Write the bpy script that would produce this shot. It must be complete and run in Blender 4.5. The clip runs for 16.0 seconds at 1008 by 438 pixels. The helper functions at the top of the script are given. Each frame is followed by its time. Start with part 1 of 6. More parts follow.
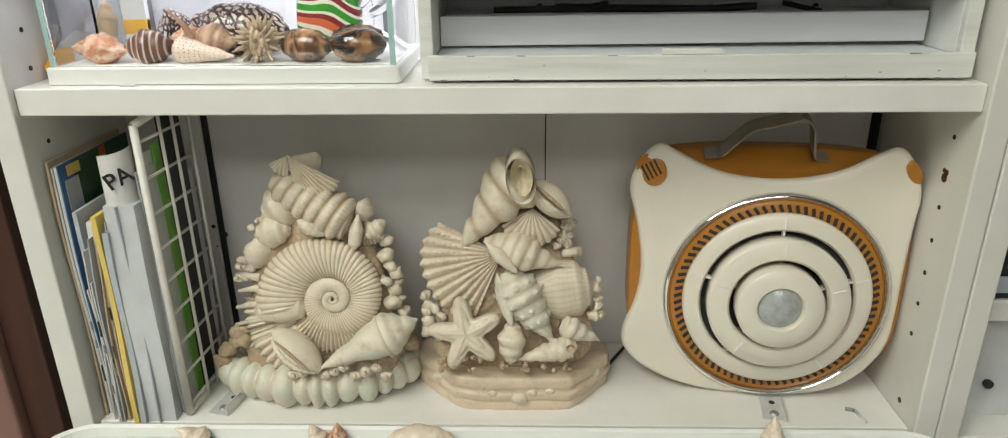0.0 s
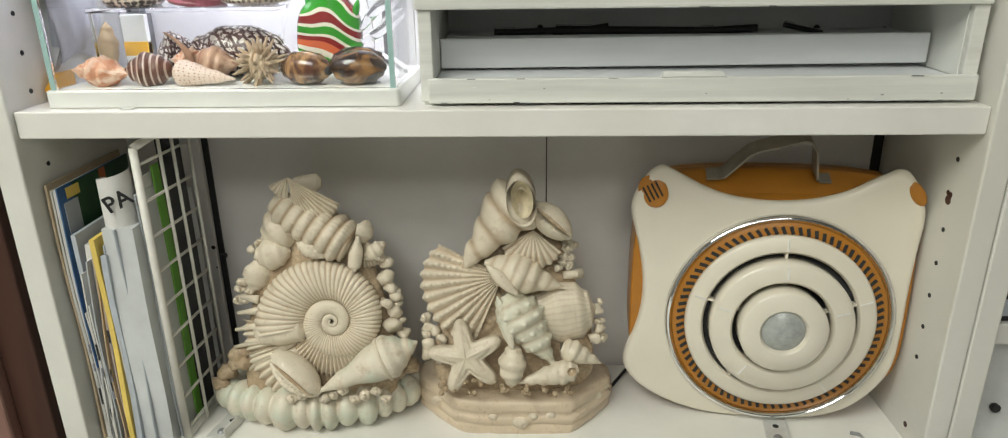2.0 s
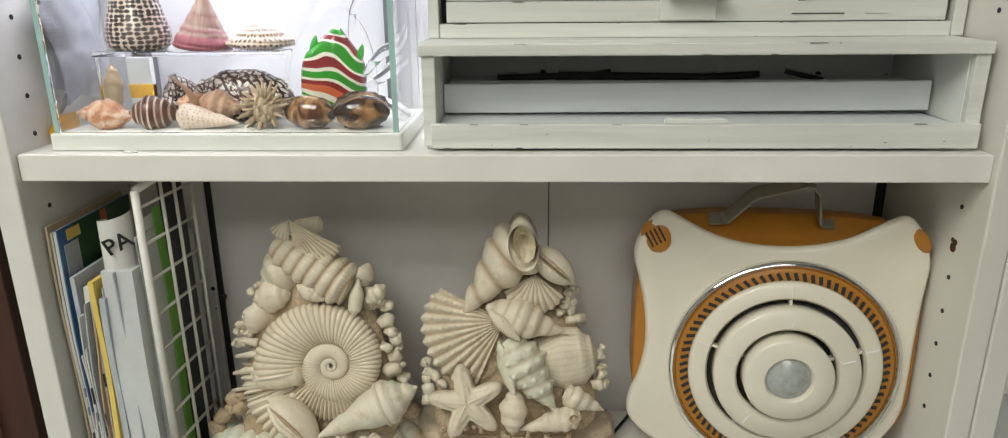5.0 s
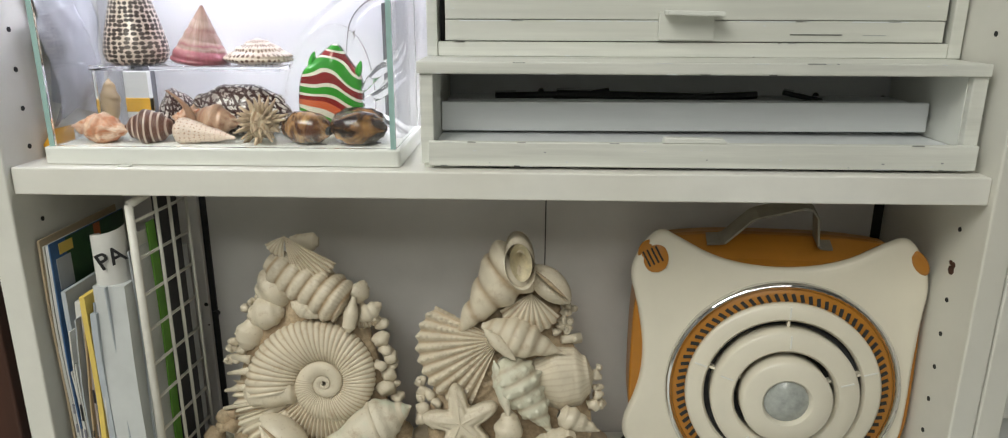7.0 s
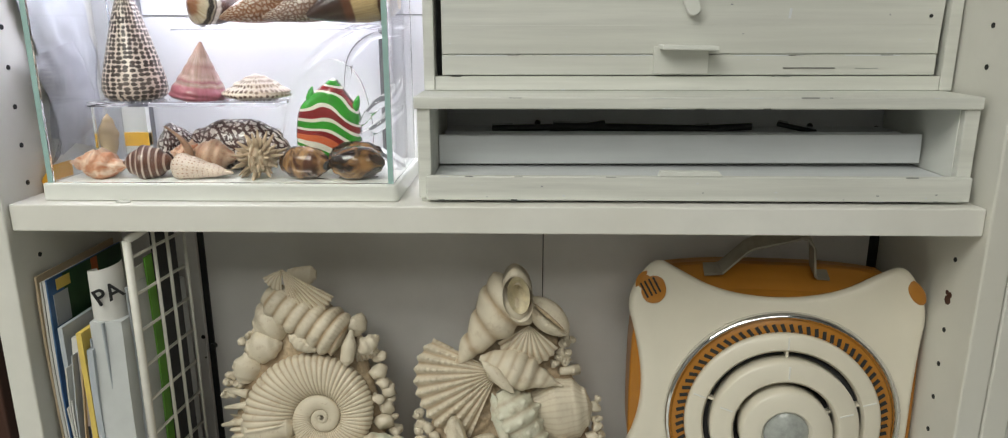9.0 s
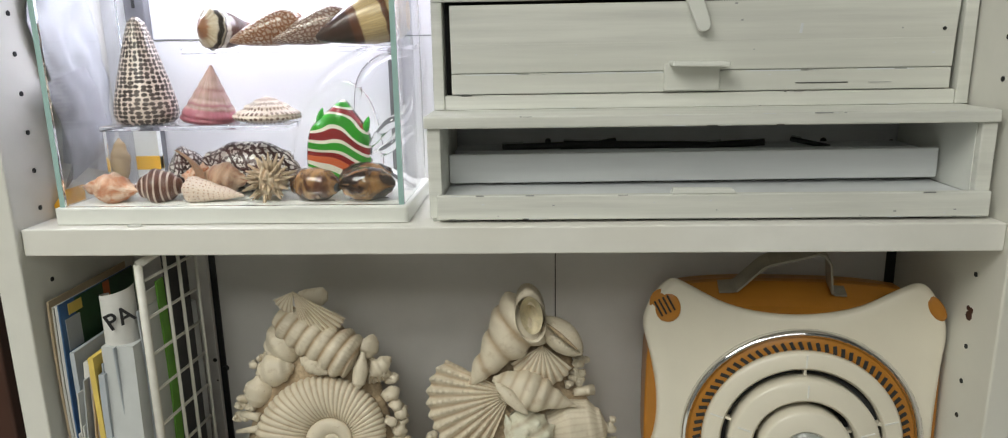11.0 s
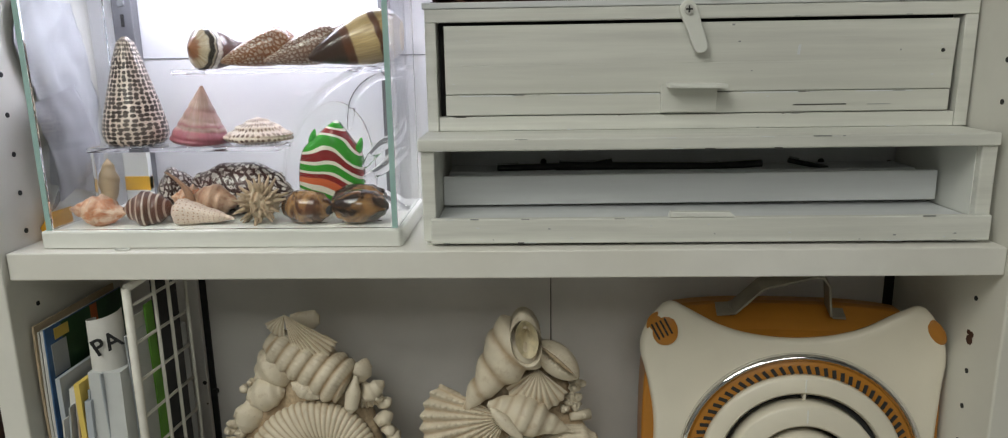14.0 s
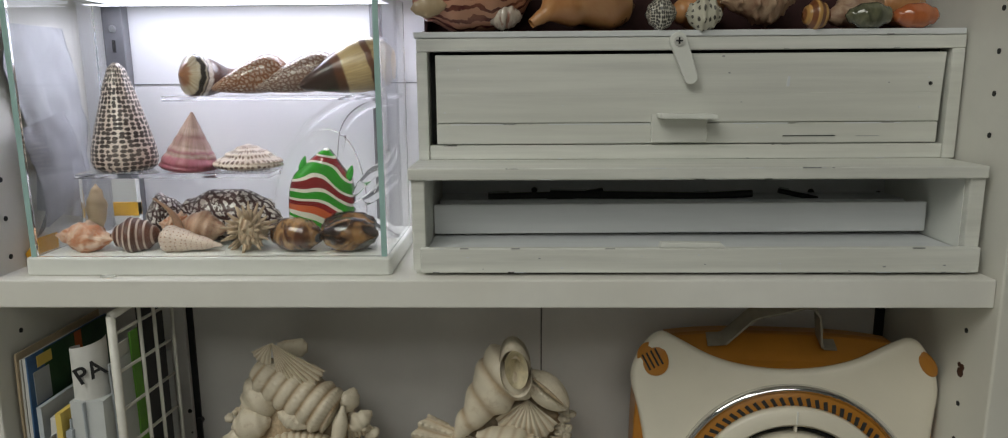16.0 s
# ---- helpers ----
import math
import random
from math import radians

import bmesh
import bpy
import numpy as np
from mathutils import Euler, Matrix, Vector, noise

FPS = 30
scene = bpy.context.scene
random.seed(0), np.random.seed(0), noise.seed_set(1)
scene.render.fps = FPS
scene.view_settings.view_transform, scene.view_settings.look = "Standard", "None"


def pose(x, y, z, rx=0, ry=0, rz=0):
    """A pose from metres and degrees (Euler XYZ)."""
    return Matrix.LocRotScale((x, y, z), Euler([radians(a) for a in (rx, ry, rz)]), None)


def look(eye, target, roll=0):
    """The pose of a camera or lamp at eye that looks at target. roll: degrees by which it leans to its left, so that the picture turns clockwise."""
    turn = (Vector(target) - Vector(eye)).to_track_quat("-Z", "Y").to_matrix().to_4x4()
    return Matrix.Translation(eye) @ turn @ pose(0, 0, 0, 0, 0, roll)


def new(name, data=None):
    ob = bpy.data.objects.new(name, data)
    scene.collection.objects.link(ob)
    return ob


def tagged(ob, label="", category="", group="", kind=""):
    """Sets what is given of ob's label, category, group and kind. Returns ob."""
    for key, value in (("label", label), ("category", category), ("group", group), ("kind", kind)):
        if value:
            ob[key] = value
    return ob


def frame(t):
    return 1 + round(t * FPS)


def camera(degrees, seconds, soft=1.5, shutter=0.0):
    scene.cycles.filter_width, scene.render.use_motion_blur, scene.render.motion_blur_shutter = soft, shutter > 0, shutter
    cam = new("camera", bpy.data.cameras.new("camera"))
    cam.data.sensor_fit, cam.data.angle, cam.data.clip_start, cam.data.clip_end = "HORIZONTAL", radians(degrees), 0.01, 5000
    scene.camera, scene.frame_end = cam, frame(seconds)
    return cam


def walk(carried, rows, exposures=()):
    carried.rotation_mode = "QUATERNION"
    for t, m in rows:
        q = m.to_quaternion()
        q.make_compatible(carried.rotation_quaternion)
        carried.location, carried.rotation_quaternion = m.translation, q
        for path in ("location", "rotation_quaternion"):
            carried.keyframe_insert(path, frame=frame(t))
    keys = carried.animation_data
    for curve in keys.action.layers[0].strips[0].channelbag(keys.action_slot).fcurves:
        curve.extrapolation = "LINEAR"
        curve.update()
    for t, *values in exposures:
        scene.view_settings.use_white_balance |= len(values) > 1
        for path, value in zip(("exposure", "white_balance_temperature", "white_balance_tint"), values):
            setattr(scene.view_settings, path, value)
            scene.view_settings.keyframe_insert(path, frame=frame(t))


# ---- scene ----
cam = camera(68.9, 16.0, soft=1.1)
PATH = [
    (0, (0.028, -0.571, 1.114), (-0.034, 1.289, 0.381), -0.7),
    (0.5, (0.031, -0.569, 1.114), (-0.028, 1.297, 0.397), -0.6),
    (1, (0.031, -0.57, 1.113), (-0.043, 1.309, 0.432), -0.9),
    (1.5, (0.031, -0.567, 1.118), (-0.037, 1.314, 0.439), -0.8),
    (2, (0.03, -0.565, 1.119), (-0.04, 1.309, 0.423), -0.8),
    (2.5, (0.029, -0.564, 1.117), (-0.045, 1.315, 0.434), -0.8),
    (3, (0.028, -0.563, 1.117), (-0.046, 1.321, 0.448), -0.3),
    (3.5, (0.027, -0.561, 1.121), (-0.042, 1.331, 0.477), -0.4),
    (4, (0.028, -0.56, 1.122), (-0.044, 1.339, 0.5), -0.5),
    (6.5, (0.029, -0.557, 1.133), (-0.043, 1.355, 0.55), -0.2),
    (7, (0.028, -0.556, 1.125), (-0.034, 1.363, 0.565), 0.2),
    (7.5, (0.028, -0.558, 1.129), (-0.033, 1.365, 0.581), -0.0),
    (8, (0.028, -0.557, 1.133), (-0.028, 1.374, 0.615), -0.0),
    (10.5, (0.027, -0.552, 1.137), (-0.042, 1.384, 0.639), -0.6),
    (11, (0.027, -0.55, 1.137), (-0.057, 1.394, 0.674), -1.0),
    (11.5, (0.027, -0.547, 1.138), (-0.052, 1.398, 0.682), -0.7),
    (12, (0.028, -0.548, 1.139), (-0.046, 1.394, 0.665), -0.8),
    (12.5, (0.027, -0.545, 1.139), (-0.04, 1.4, 0.678), -1.0),
    (13, (0.028, -0.543, 1.142), (-0.035, 1.407, 0.705), -0.9),
    (13.5, (0.026, -0.542, 1.142), (-0.036, 1.41, 0.714), -0.6),
    (14, (0.026, -0.539, 1.146), (-0.042, 1.411, 0.707), -0.9),
    (14.5, (0.027, -0.537, 1.144), (-0.035, 1.417, 0.726), -0.6),
    (15, (0.028, -0.536, 1.148), (-0.025, 1.42, 0.736), -0.4),
    (15.5, (0.028, -0.537, 1.145), (-0.02, 1.423, 0.749), -0.4),
    (16, (0.028, -0.536, 1.15), (-0.02, 1.427, 0.773), -0.4),
]
EXPOSURES = [(0.0, -0.09), (4.0, -0.16), (7.0, -0.34), (10.5, -0.41), (11.1, -0.39), (11.7, -0.48), (13.0, -0.57), (13.6, -0.71), (14.5, -0.84), (16.0, -1.06)]
walk(cam, [(t, look(eye, target, roll)) for t, eye, target, roll in PATH], EXPOSURES)

# ---- world and lights ----
world = bpy.data.worlds.new("room_world")
world.use_nodes = True
world.node_tree.nodes["Background"].inputs[0].default_value = (0.9, 0.93, 1.0, 1)
world.node_tree.nodes["Background"].inputs[1].default_value = 0.012
scene.world = world


def area_lamp(name, eye, target, sx, sy, power, colour):
    data = bpy.data.lights.new(name, "AREA")
    data.shape, data.size, data.size_y, data.energy, data.color = "RECTANGLE", sx, sy, power, colour
    ob = new(name, data)
    ob.matrix_world = look(eye, target)
    return ob


CEILING_POWER, FILL_POWER, LED_POWER = 40.0, 21.0, 0.50
area_lamp("ceiling_light_source", (-0.95, -1.30, 2.425), (-0.95, -1.30, 0), 1.3, 1.2, CEILING_POWER, (0.95, 0.97, 0.885))
# Added fill from farther back, to soften and lift the compartments' back wall.
area_lamp("second_light_source", (0.1, -2.50, 2.425), (0.1, -2.50, 0), 1.3, 0.8, FILL_POWER, (0.95, 0.97, 0.885))
area_lamp("tank_led_source", (-0.215, 0.110, 1.2135), (-0.215, 0.120, 1.0), 0.25, 0.03, LED_POWER, (0.83, 0.83, 1.0))


# ---- materials ----
def material(name):
    m = bpy.data.materials.new(name)
    m.use_nodes = True
    return m, m.node_tree.nodes, m.node_tree.links, m.node_tree.nodes["Principled BSDF"]


def mix(nt, fac, a, b, blend="MIX"):
    """A colour mix node; fac, a and b are sockets or values."""
    n = nt.nodes.new("ShaderNodeMix")
    n.data_type, n.blend_type = "RGBA", blend
    for i, v in ((0, fac), (6, a), (7, b)):
        if isinstance(v, bpy.types.NodeSocket):
            nt.links.new(v, n.inputs[i])
        else:
            n.inputs[i].default_value = v if i == 0 else (*v, 1)
    return n.outputs[2]


def noise_tex(nt, vec, scale, detail=4, rough=0.55, distortion=0.0):
    n = nt.nodes.new("ShaderNodeTexNoise")
    n.inputs["Scale"].default_value, n.inputs["Detail"].default_value = scale, detail
    n.inputs["Roughness"].default_value, n.inputs["Distortion"].default_value = rough, distortion
    nt.links.new(vec, n.inputs["Vector"])
    return n.outputs["Fac"]


def ramp(nt, fac, stops):
    n = nt.nodes.new("ShaderNodeValToRGB")
    while len(n.color_ramp.elements) < len(stops):
        n.color_ramp.elements.new(0.5)
    for e, (p, c) in zip(n.color_ramp.elements, stops):
        e.position, e.color = p, (*c, 1) if len(c) == 3 else c
    nt.links.new(fac, n.inputs[0])
    return n.outputs[0]


def coords(nt, kind="Object", scale=(1, 1, 1)):
    t = nt.nodes.new("ShaderNodeTexCoord")
    m = nt.nodes.new("ShaderNodeMapping")
    m.inputs["Scale"].default_value = scale
    nt.links.new(t.outputs[kind], m.inputs[0])
    return m.outputs[0]


def bump(nt, bsdf, height, strength, distance=0.001):
    b = nt.nodes.new("ShaderNodeBump")
    b.inputs["Strength"].default_value, b.inputs["Distance"].default_value = strength, distance
    nt.links.new(height, b.inputs["Height"])
    nt.links.new(b.outputs[0], bsdf.inputs["Normal"])


def plain(name, colour, rough=0.5, metal=0.0, vary=0.08, grain=60, stretch=(1, 1, 1), relief=0.15, stain=None, coat=0.0):
    """A surface with grain at two scales and a faint stain."""
    m, nodes, links, b = material(name)
    nt = m.node_tree
    v = coords(nt, "Object", stretch)
    dark = tuple(c * (1 - 2 * vary) for c in colour)
    light = tuple(min(1, c * (1 + vary)) for c in colour)
    fine = noise_tex(nt, v, grain, 5, 0.6)
    c = ramp(nt, fine, ((0.3, dark), (0.6, colour), (0.8, light)))
    broad = noise_tex(nt, v, grain / 9, 3)
    shade = ramp(nt, broad, ((0.45, (0, 0, 0)), (0.75, (1, 1, 1))))
    c = mix(nt, shade, c, stain or tuple(x * (1 - vary) for x in colour))
    links.new(c, b.inputs["Base Color"])
    r = nt.nodes.new("ShaderNodeMapRange")
    r.inputs["To Min"].default_value, r.inputs["To Max"].default_value = rough * 0.85, min(1, rough * 1.2)
    links.new(broad, r.inputs[0])
    links.new(r.outputs[0], b.inputs["Roughness"])
    b.inputs["Metallic"].default_value, b.inputs["Coat Weight"].default_value = metal, coat
    if relief:
        bump(nt, b, fine, relief, 0.0006)
    return m


def glassy(name, colour=(1, 1, 1), rough=0.0, ior=1.45):
    m, nodes, links, b = material(name)
    b.inputs["Base Color"].default_value = (*colour, 1)
    b.inputs["Roughness"].default_value, b.inputs["IOR"].default_value = rough, ior
    b.inputs["Transmission Weight"].default_value = 1.0
    return m


def glow(name, colour, strength):
    m, nodes, links, b = material(name)
    b.inputs["Base Color"].default_value = (*colour, 1)
    b.inputs["Emission Color"].default_value, b.inputs["Emission Strength"].default_value = (*colour, 1), strength
    return m


def pattern(name, light, dark, kind, su, sv, cut=0.5, third=None, rough=0.28, soft=0.06, relief=0.1, coat=0.3):
    """A shell's skin: spots, net, bands, zigzag or mottle, laid round and along the shell by its own coordinates."""
    light, dark = tuple(0.86 * x for x in light), tuple(0.9 * x for x in dark)
    third = tuple(0.86 * x for x in third) if third else None
    m, nodes, links, b = material(name)
    nt = m.node_tree
    uv = coords(nt, "UV", (su, sv, 1))
    if kind in ("spots", "net"):
        n = nt.nodes.new("ShaderNodeTexVoronoi")
        n.voronoi_dimensions = "2D"
        n.feature = "F1" if kind == "spots" else "DISTANCE_TO_EDGE"
        n.inputs["Scale"].default_value, n.inputs["Randomness"].default_value = 1.0, 0.36 if kind == "spots" else 1.0
        wob = noise_tex(nt, uv, 3.0, 2)
        add = nt.nodes.new("ShaderNodeVectorMath")
        add.operation = "MULTIPLY_ADD"
        links.new(uv, add.inputs[0])
        add.inputs[1].default_value = (1, 1, 1)
        sc = nt.nodes.new("ShaderNodeVectorMath")
        sc.operation = "SCALE"
        sc.inputs["Scale"].default_value = 0.35 if kind == "spots" else 1.1
        links.new(wob, sc.inputs[0])
        links.new(sc.outputs[0], add.inputs[2])
        links.new(add.outputs[0], n.inputs["Vector"])
        f = n.outputs["Distance"]
    elif kind == "mottle":
        f = noise_tex(nt, uv, 1.0, 5, 0.65, 0.6)
    else:
        n = nt.nodes.new("ShaderNodeTexWave")
        n.bands_direction = "Y" if kind == "bands" else "X"
        n.inputs["Scale"].default_value = 1.0
        n.inputs["Distortion"].default_value = 1.2 if kind == "bands" else 9.0
        n.inputs["Detail"].default_value, n.inputs["Detail Scale"].default_value = 3, 1.6
        links.new(uv, n.inputs["Vector"])
        f = n.outputs["Fac"]
    c = ramp(nt, f, ((max(0, cut - soft), dark), (min(1, cut + soft), light)))
    ob = coords(nt, "Object")
    big = ramp(nt, noise_tex(nt, ob, 45, 4), ((0.42, (0, 0, 0)), (0.68, (1, 1, 1))))
    c = mix(nt, big, c, mix(nt, 0.55 if third else 0.22, c, third or tuple(x * 0.7 for x in light)))
    links.new(c, b.inputs["Base Color"])
    b.inputs["Roughness"].default_value, b.inputs["Coat Weight"].default_value = rough, coat
    if relief:
        bump(nt, b, noise_tex(nt, ob, 400, 3), relief, 0.0005)
    return m


WHITE = plain("white_lacquer", (0.83, 0.82, 0.78), 0.42, vary=0.025, grain=30, relief=0.04, stain=(0.72, 0.70, 0.63))
PANEL = plain("side_panel_white", (0.74, 0.73, 0.68), 0.5, vary=0.03, grain=25, relief=0.05, stain=(0.69, 0.67, 0.60))
BACK = plain("grey_back_board", (0.74, 0.72, 0.705), 0.6, vary=0.03, grain=20, relief=0.05)
TANKBACK = plain("white_back_board", (0.80, 0.80, 0.82), 0.5, vary=0.02, grain=20, relief=0.03)
BOXPAINT = plain("brushed_white_paint", (0.76, 0.765, 0.72), 0.5, vary=0.09, grain=75, stretch=(0.07, 1, 1.5), relief=0.8, stain=(0.60, 0.60, 0.55))
BOXIN = plain("grey_inside_paint", (0.73, 0.75, 0.77), 0.55, vary=0.05, grain=40, stretch=(0.15, 1, 1.5), relief=0.4)
DARK = plain("dark_gap", (0.03, 0.03, 0.03), 0.8, vary=0.2, relief=0.1)
BLACK = plain("black_plastic", (0.02, 0.02, 0.022), 0.45, vary=0.2, relief=0.1)
STEEL = plain("grey_steel", (0.36, 0.37, 0.38), 0.42, metal=0.7, vary=0.08, grain=80, relief=0.1)
RAILGREY = plain("grey_enamelled_rail", (0.20, 0.20, 0.215), 0.4, metal=0.2, vary=0.1, grain=60, relief=0.1)
ZINC = plain("zinc_plate", (0.70, 0.70, 0.67), 0.35, metal=0.25, vary=0.08, grain=90, relief=0.1)
CHROME = plain("chrome", (0.85, 0.85, 0.85), 0.08, metal=1.0, vary=0.02, relief=0.0)
TRAYWHITE = plain("white_tray_plastic", (0.79, 0.80, 0.76), 0.35, vary=0.02, grain=20, relief=0.03)
WOOD = plain("red_brown_wood", (0.065, 0.028, 0.019), 0.45, vary=0.18, grain=35, stretch=(1, 1, 0.08), relief=0.3, stain=(0.10, 0.03, 0.018))
MAUVE = plain("faded_brown_laminate", (0.27, 0.15, 0.12), 0.5, vary=0.06, grain=30, stretch=(1, 1, 0.1), relief=0.1)
# Grey picked to lower the bounce from the unseen walls and ceiling.
BOUNCEGREY = plain("bounce_cut_grey", (0.26, 0.26, 0.25), 0.8, vary=0.03, grain=14, relief=0.2)
FLOORING = plain("floor_tile_beige", (0.30, 0.28, 0.25), 0.35, vary=0.06, grain=10, relief=0.05)
# Darker than the cream resin so that the gaps between shells look deep.
RESINDARK = plain("dark_sandy_resin", (0.50, 0.385, 0.255), 0.6, vary=0.20, grain=260, relief=0.9, stain=(0.36, 0.25, 0.15))
CREAM = plain("cream_plastic", (0.76, 0.71, 0.60), 0.30, vary=0.02, grain=25, relief=0.02, stain=(0.73, 0.67, 0.54), coat=0.2)
ORANGE = plain("ochre_plastic", (0.43, 0.175, 0.020), 0.35, vary=0.05, grain=40, relief=0.05)
GLASS = glassy("tank_glass", (0.985, 0.995, 0.99))
GLASSEDGE = plain("green_glass_edge", (0.38, 0.57, 0.54), 0.2, vary=0.08, grain=60, relief=0.0)
ACRYLIC = glassy("clear_acrylic", (0.99, 0.99, 1.0), 0.02, 1.12)
LED = glow("led_strip_glow", (0.86, 0.91, 1.0), 5.0)
LAMPGLOW = glow("lamp_diffuser_glow", (1.0, 0.96, 0.88), 2.5)


def antique(name, base, tint=None, wash=(0.34, 0.215, 0.11)):
    """Cast resin painted cream, with a brown wash caught in its pores and, for some, a greenish sheen."""
    m, nodes, links, bs = material(name)
    nt = m.node_tree
    ob = coords(nt, "Object")
    c = ramp(nt, noise_tex(nt, ob, 38, 4), ((0.35, tuple(x * 0.88 for x in base)), (0.65, base)))
    if tint:
        c = mix(nt, ramp(nt, noise_tex(nt, ob, 30, 3), ((0.45, (0, 0, 0)), (0.62, (1, 1, 1)))), c, tint)
    blot = ramp(nt, noise_tex(nt, ob, 75, 6, 0.7), ((0.54, (0, 0, 0)), (0.76, (0.60, 0.60, 0.60))))
    c = mix(nt, blot, c, wash)
    pores = noise_tex(nt, ob, 260, 5, 0.65)
    c = mix(nt, ramp(nt, pores, ((0.60, (0, 0, 0)), (0.74, (0.55, 0.55, 0.55)))), c, wash)
    links.new(c, bs.inputs["Base Color"])
    bs.inputs["Roughness"].default_value, bs.inputs["Coat Weight"].default_value = 0.44, 0.08
    bump(nt, bs, pores, 0.7, 0.0007)
    return m


RESIN = antique("cream_resin", (0.72, 0.64, 0.505))
RESINGREEN = antique("pale_green_resin", (0.73, 0.665, 0.54), (0.62, 0.64, 0.52))


def wash_shaded(name, base, a, b, phase=0.0, wash=(0.36, 0.24, 0.13), amount=0.75):
    """Cream resin with blotches of brown wash and brown crease shade painted between its ribs; a and b count the ribs
    round and along.
    """
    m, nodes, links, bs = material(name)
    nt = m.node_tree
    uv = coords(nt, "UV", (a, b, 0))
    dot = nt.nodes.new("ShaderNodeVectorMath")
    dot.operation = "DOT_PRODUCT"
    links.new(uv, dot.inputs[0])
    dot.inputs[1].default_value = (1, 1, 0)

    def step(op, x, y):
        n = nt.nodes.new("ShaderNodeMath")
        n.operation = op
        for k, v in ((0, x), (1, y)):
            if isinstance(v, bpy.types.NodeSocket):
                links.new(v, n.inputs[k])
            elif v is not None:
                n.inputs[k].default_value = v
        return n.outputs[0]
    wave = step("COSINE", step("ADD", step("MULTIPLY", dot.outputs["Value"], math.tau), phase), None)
    # darkens the grooves: crease shade painted in along with the wash
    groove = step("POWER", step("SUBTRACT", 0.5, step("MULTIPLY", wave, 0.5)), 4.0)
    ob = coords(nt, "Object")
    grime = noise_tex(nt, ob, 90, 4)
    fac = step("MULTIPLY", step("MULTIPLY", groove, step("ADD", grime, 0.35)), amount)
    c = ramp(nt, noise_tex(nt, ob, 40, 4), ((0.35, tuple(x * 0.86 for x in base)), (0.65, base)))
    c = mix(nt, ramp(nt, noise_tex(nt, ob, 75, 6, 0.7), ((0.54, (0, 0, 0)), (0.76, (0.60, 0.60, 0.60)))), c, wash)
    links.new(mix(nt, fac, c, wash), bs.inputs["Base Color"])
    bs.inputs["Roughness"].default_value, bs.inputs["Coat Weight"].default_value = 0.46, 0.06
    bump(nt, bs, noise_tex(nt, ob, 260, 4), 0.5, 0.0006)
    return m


# ---- building helpers ----
def finish(name, mesh, mat, parent=None, label=""):
    ob = new(name, mesh)
    if mat:
        mesh.materials.append(mat)
    if parent:
        ob.parent = parent
    if label:
        ob["label"] = label
    return ob


def part(name, bm, mat, parent=None, label="", smooth=False):
    mesh = bpy.data.meshes.new(name)
    if smooth:
        for f in bm.faces:
            f.smooth = True
    bm.to_mesh(mesh)
    bm.free()
    return finish(name, mesh, mat, parent, label)


def block(x0, x1, y0, y1, z0, z1, bevel=0.001, seg=2):
    bm = bmesh.new()
    bmesh.ops.create_cube(bm, size=1, matrix=Matrix.Translation(((x0 + x1) / 2, (y0 + y1) / 2, (z0 + z1) / 2)) @ Matrix.Diagonal((x1 - x0, y1 - y0, z1 - z0, 1)))
    if bevel:
        bmesh.ops.bevel(bm, geom=bm.edges[:], offset=bevel, segments=seg, affect="EDGES", profile=0.5)
    return bm


def moved(bm, m):
    bmesh.ops.transform(bm, matrix=m, verts=bm.verts)
    return bm


def rod(p, q, r0, r1=None, seg=10, bm=None):
    """A round bar from p to q."""
    p, q = Vector(p), Vector(q)
    bm = bm or bmesh.new()
    turn = (q - p).to_track_quat("Z", "Y").to_matrix().to_4x4()
    bmesh.ops.create_cone(bm, cap_ends=True, segments=seg, radius1=r0, radius2=r0 if r1 is None else r1, depth=(q - p).length, matrix=Matrix.Translation((p + q) / 2) @ turn)
    return bm


def prism(outline, y0, y1, bevel=0.0, seg=3):
    """A slab with an outline in x and z, from y0 (front) to y1."""
    bm = bmesh.new()
    front = [bm.verts.new((x, y0, z)) for x, z in outline]
    f = bm.faces.new(front)
    out = bmesh.ops.extrude_face_region(bm, geom=[f])
    bmesh.ops.translate(bm, vec=(0, y1 - y0, 0), verts=[v for v in out["geom"] if isinstance(v, bmesh.types.BMVert)])
    bmesh.ops.recalc_face_normals(bm, faces=bm.faces)
    if bevel:
        rim = [e for e in bm.edges if abs(e.verts[0].co.y - y0) < 1e-7 and abs(e.verts[1].co.y - y0) < 1e-7]
        bmesh.ops.bevel(bm, geom=rim, offset=bevel, segments=seg, affect="EDGES", profile=0.5)
    return bm


def sheet(fn, nu, nv, wrap=True):
    """A surface of nu x nv patches from fn(u, v), u and v from 0 to 1, with its own coordinates."""
    bm = bmesh.new()
    lay = bm.loops.layers.uv.new("UVMap")
    cols = nu if wrap else nu + 1
    rows = [[bm.verts.new(fn(i / nu, j / nv)) for i in range(cols)] for j in range(nv + 1)]
    for j in range(nv):
        for i in range(nu):
            k = (i + 1) % cols
            f = bm.faces.new((rows[j][i], rows[j][k], rows[j + 1][k], rows[j + 1][i]))
            f.smooth = True
            for lp, (a, b) in zip(f.loops, ((i, j), (i + 1, j), (i + 1, j + 1), (i, j + 1))):
                lp[lay].uv = (a / nu, b / nv)
    bmesh.ops.recalc_face_normals(bm, faces=bm.faces)
    return bm


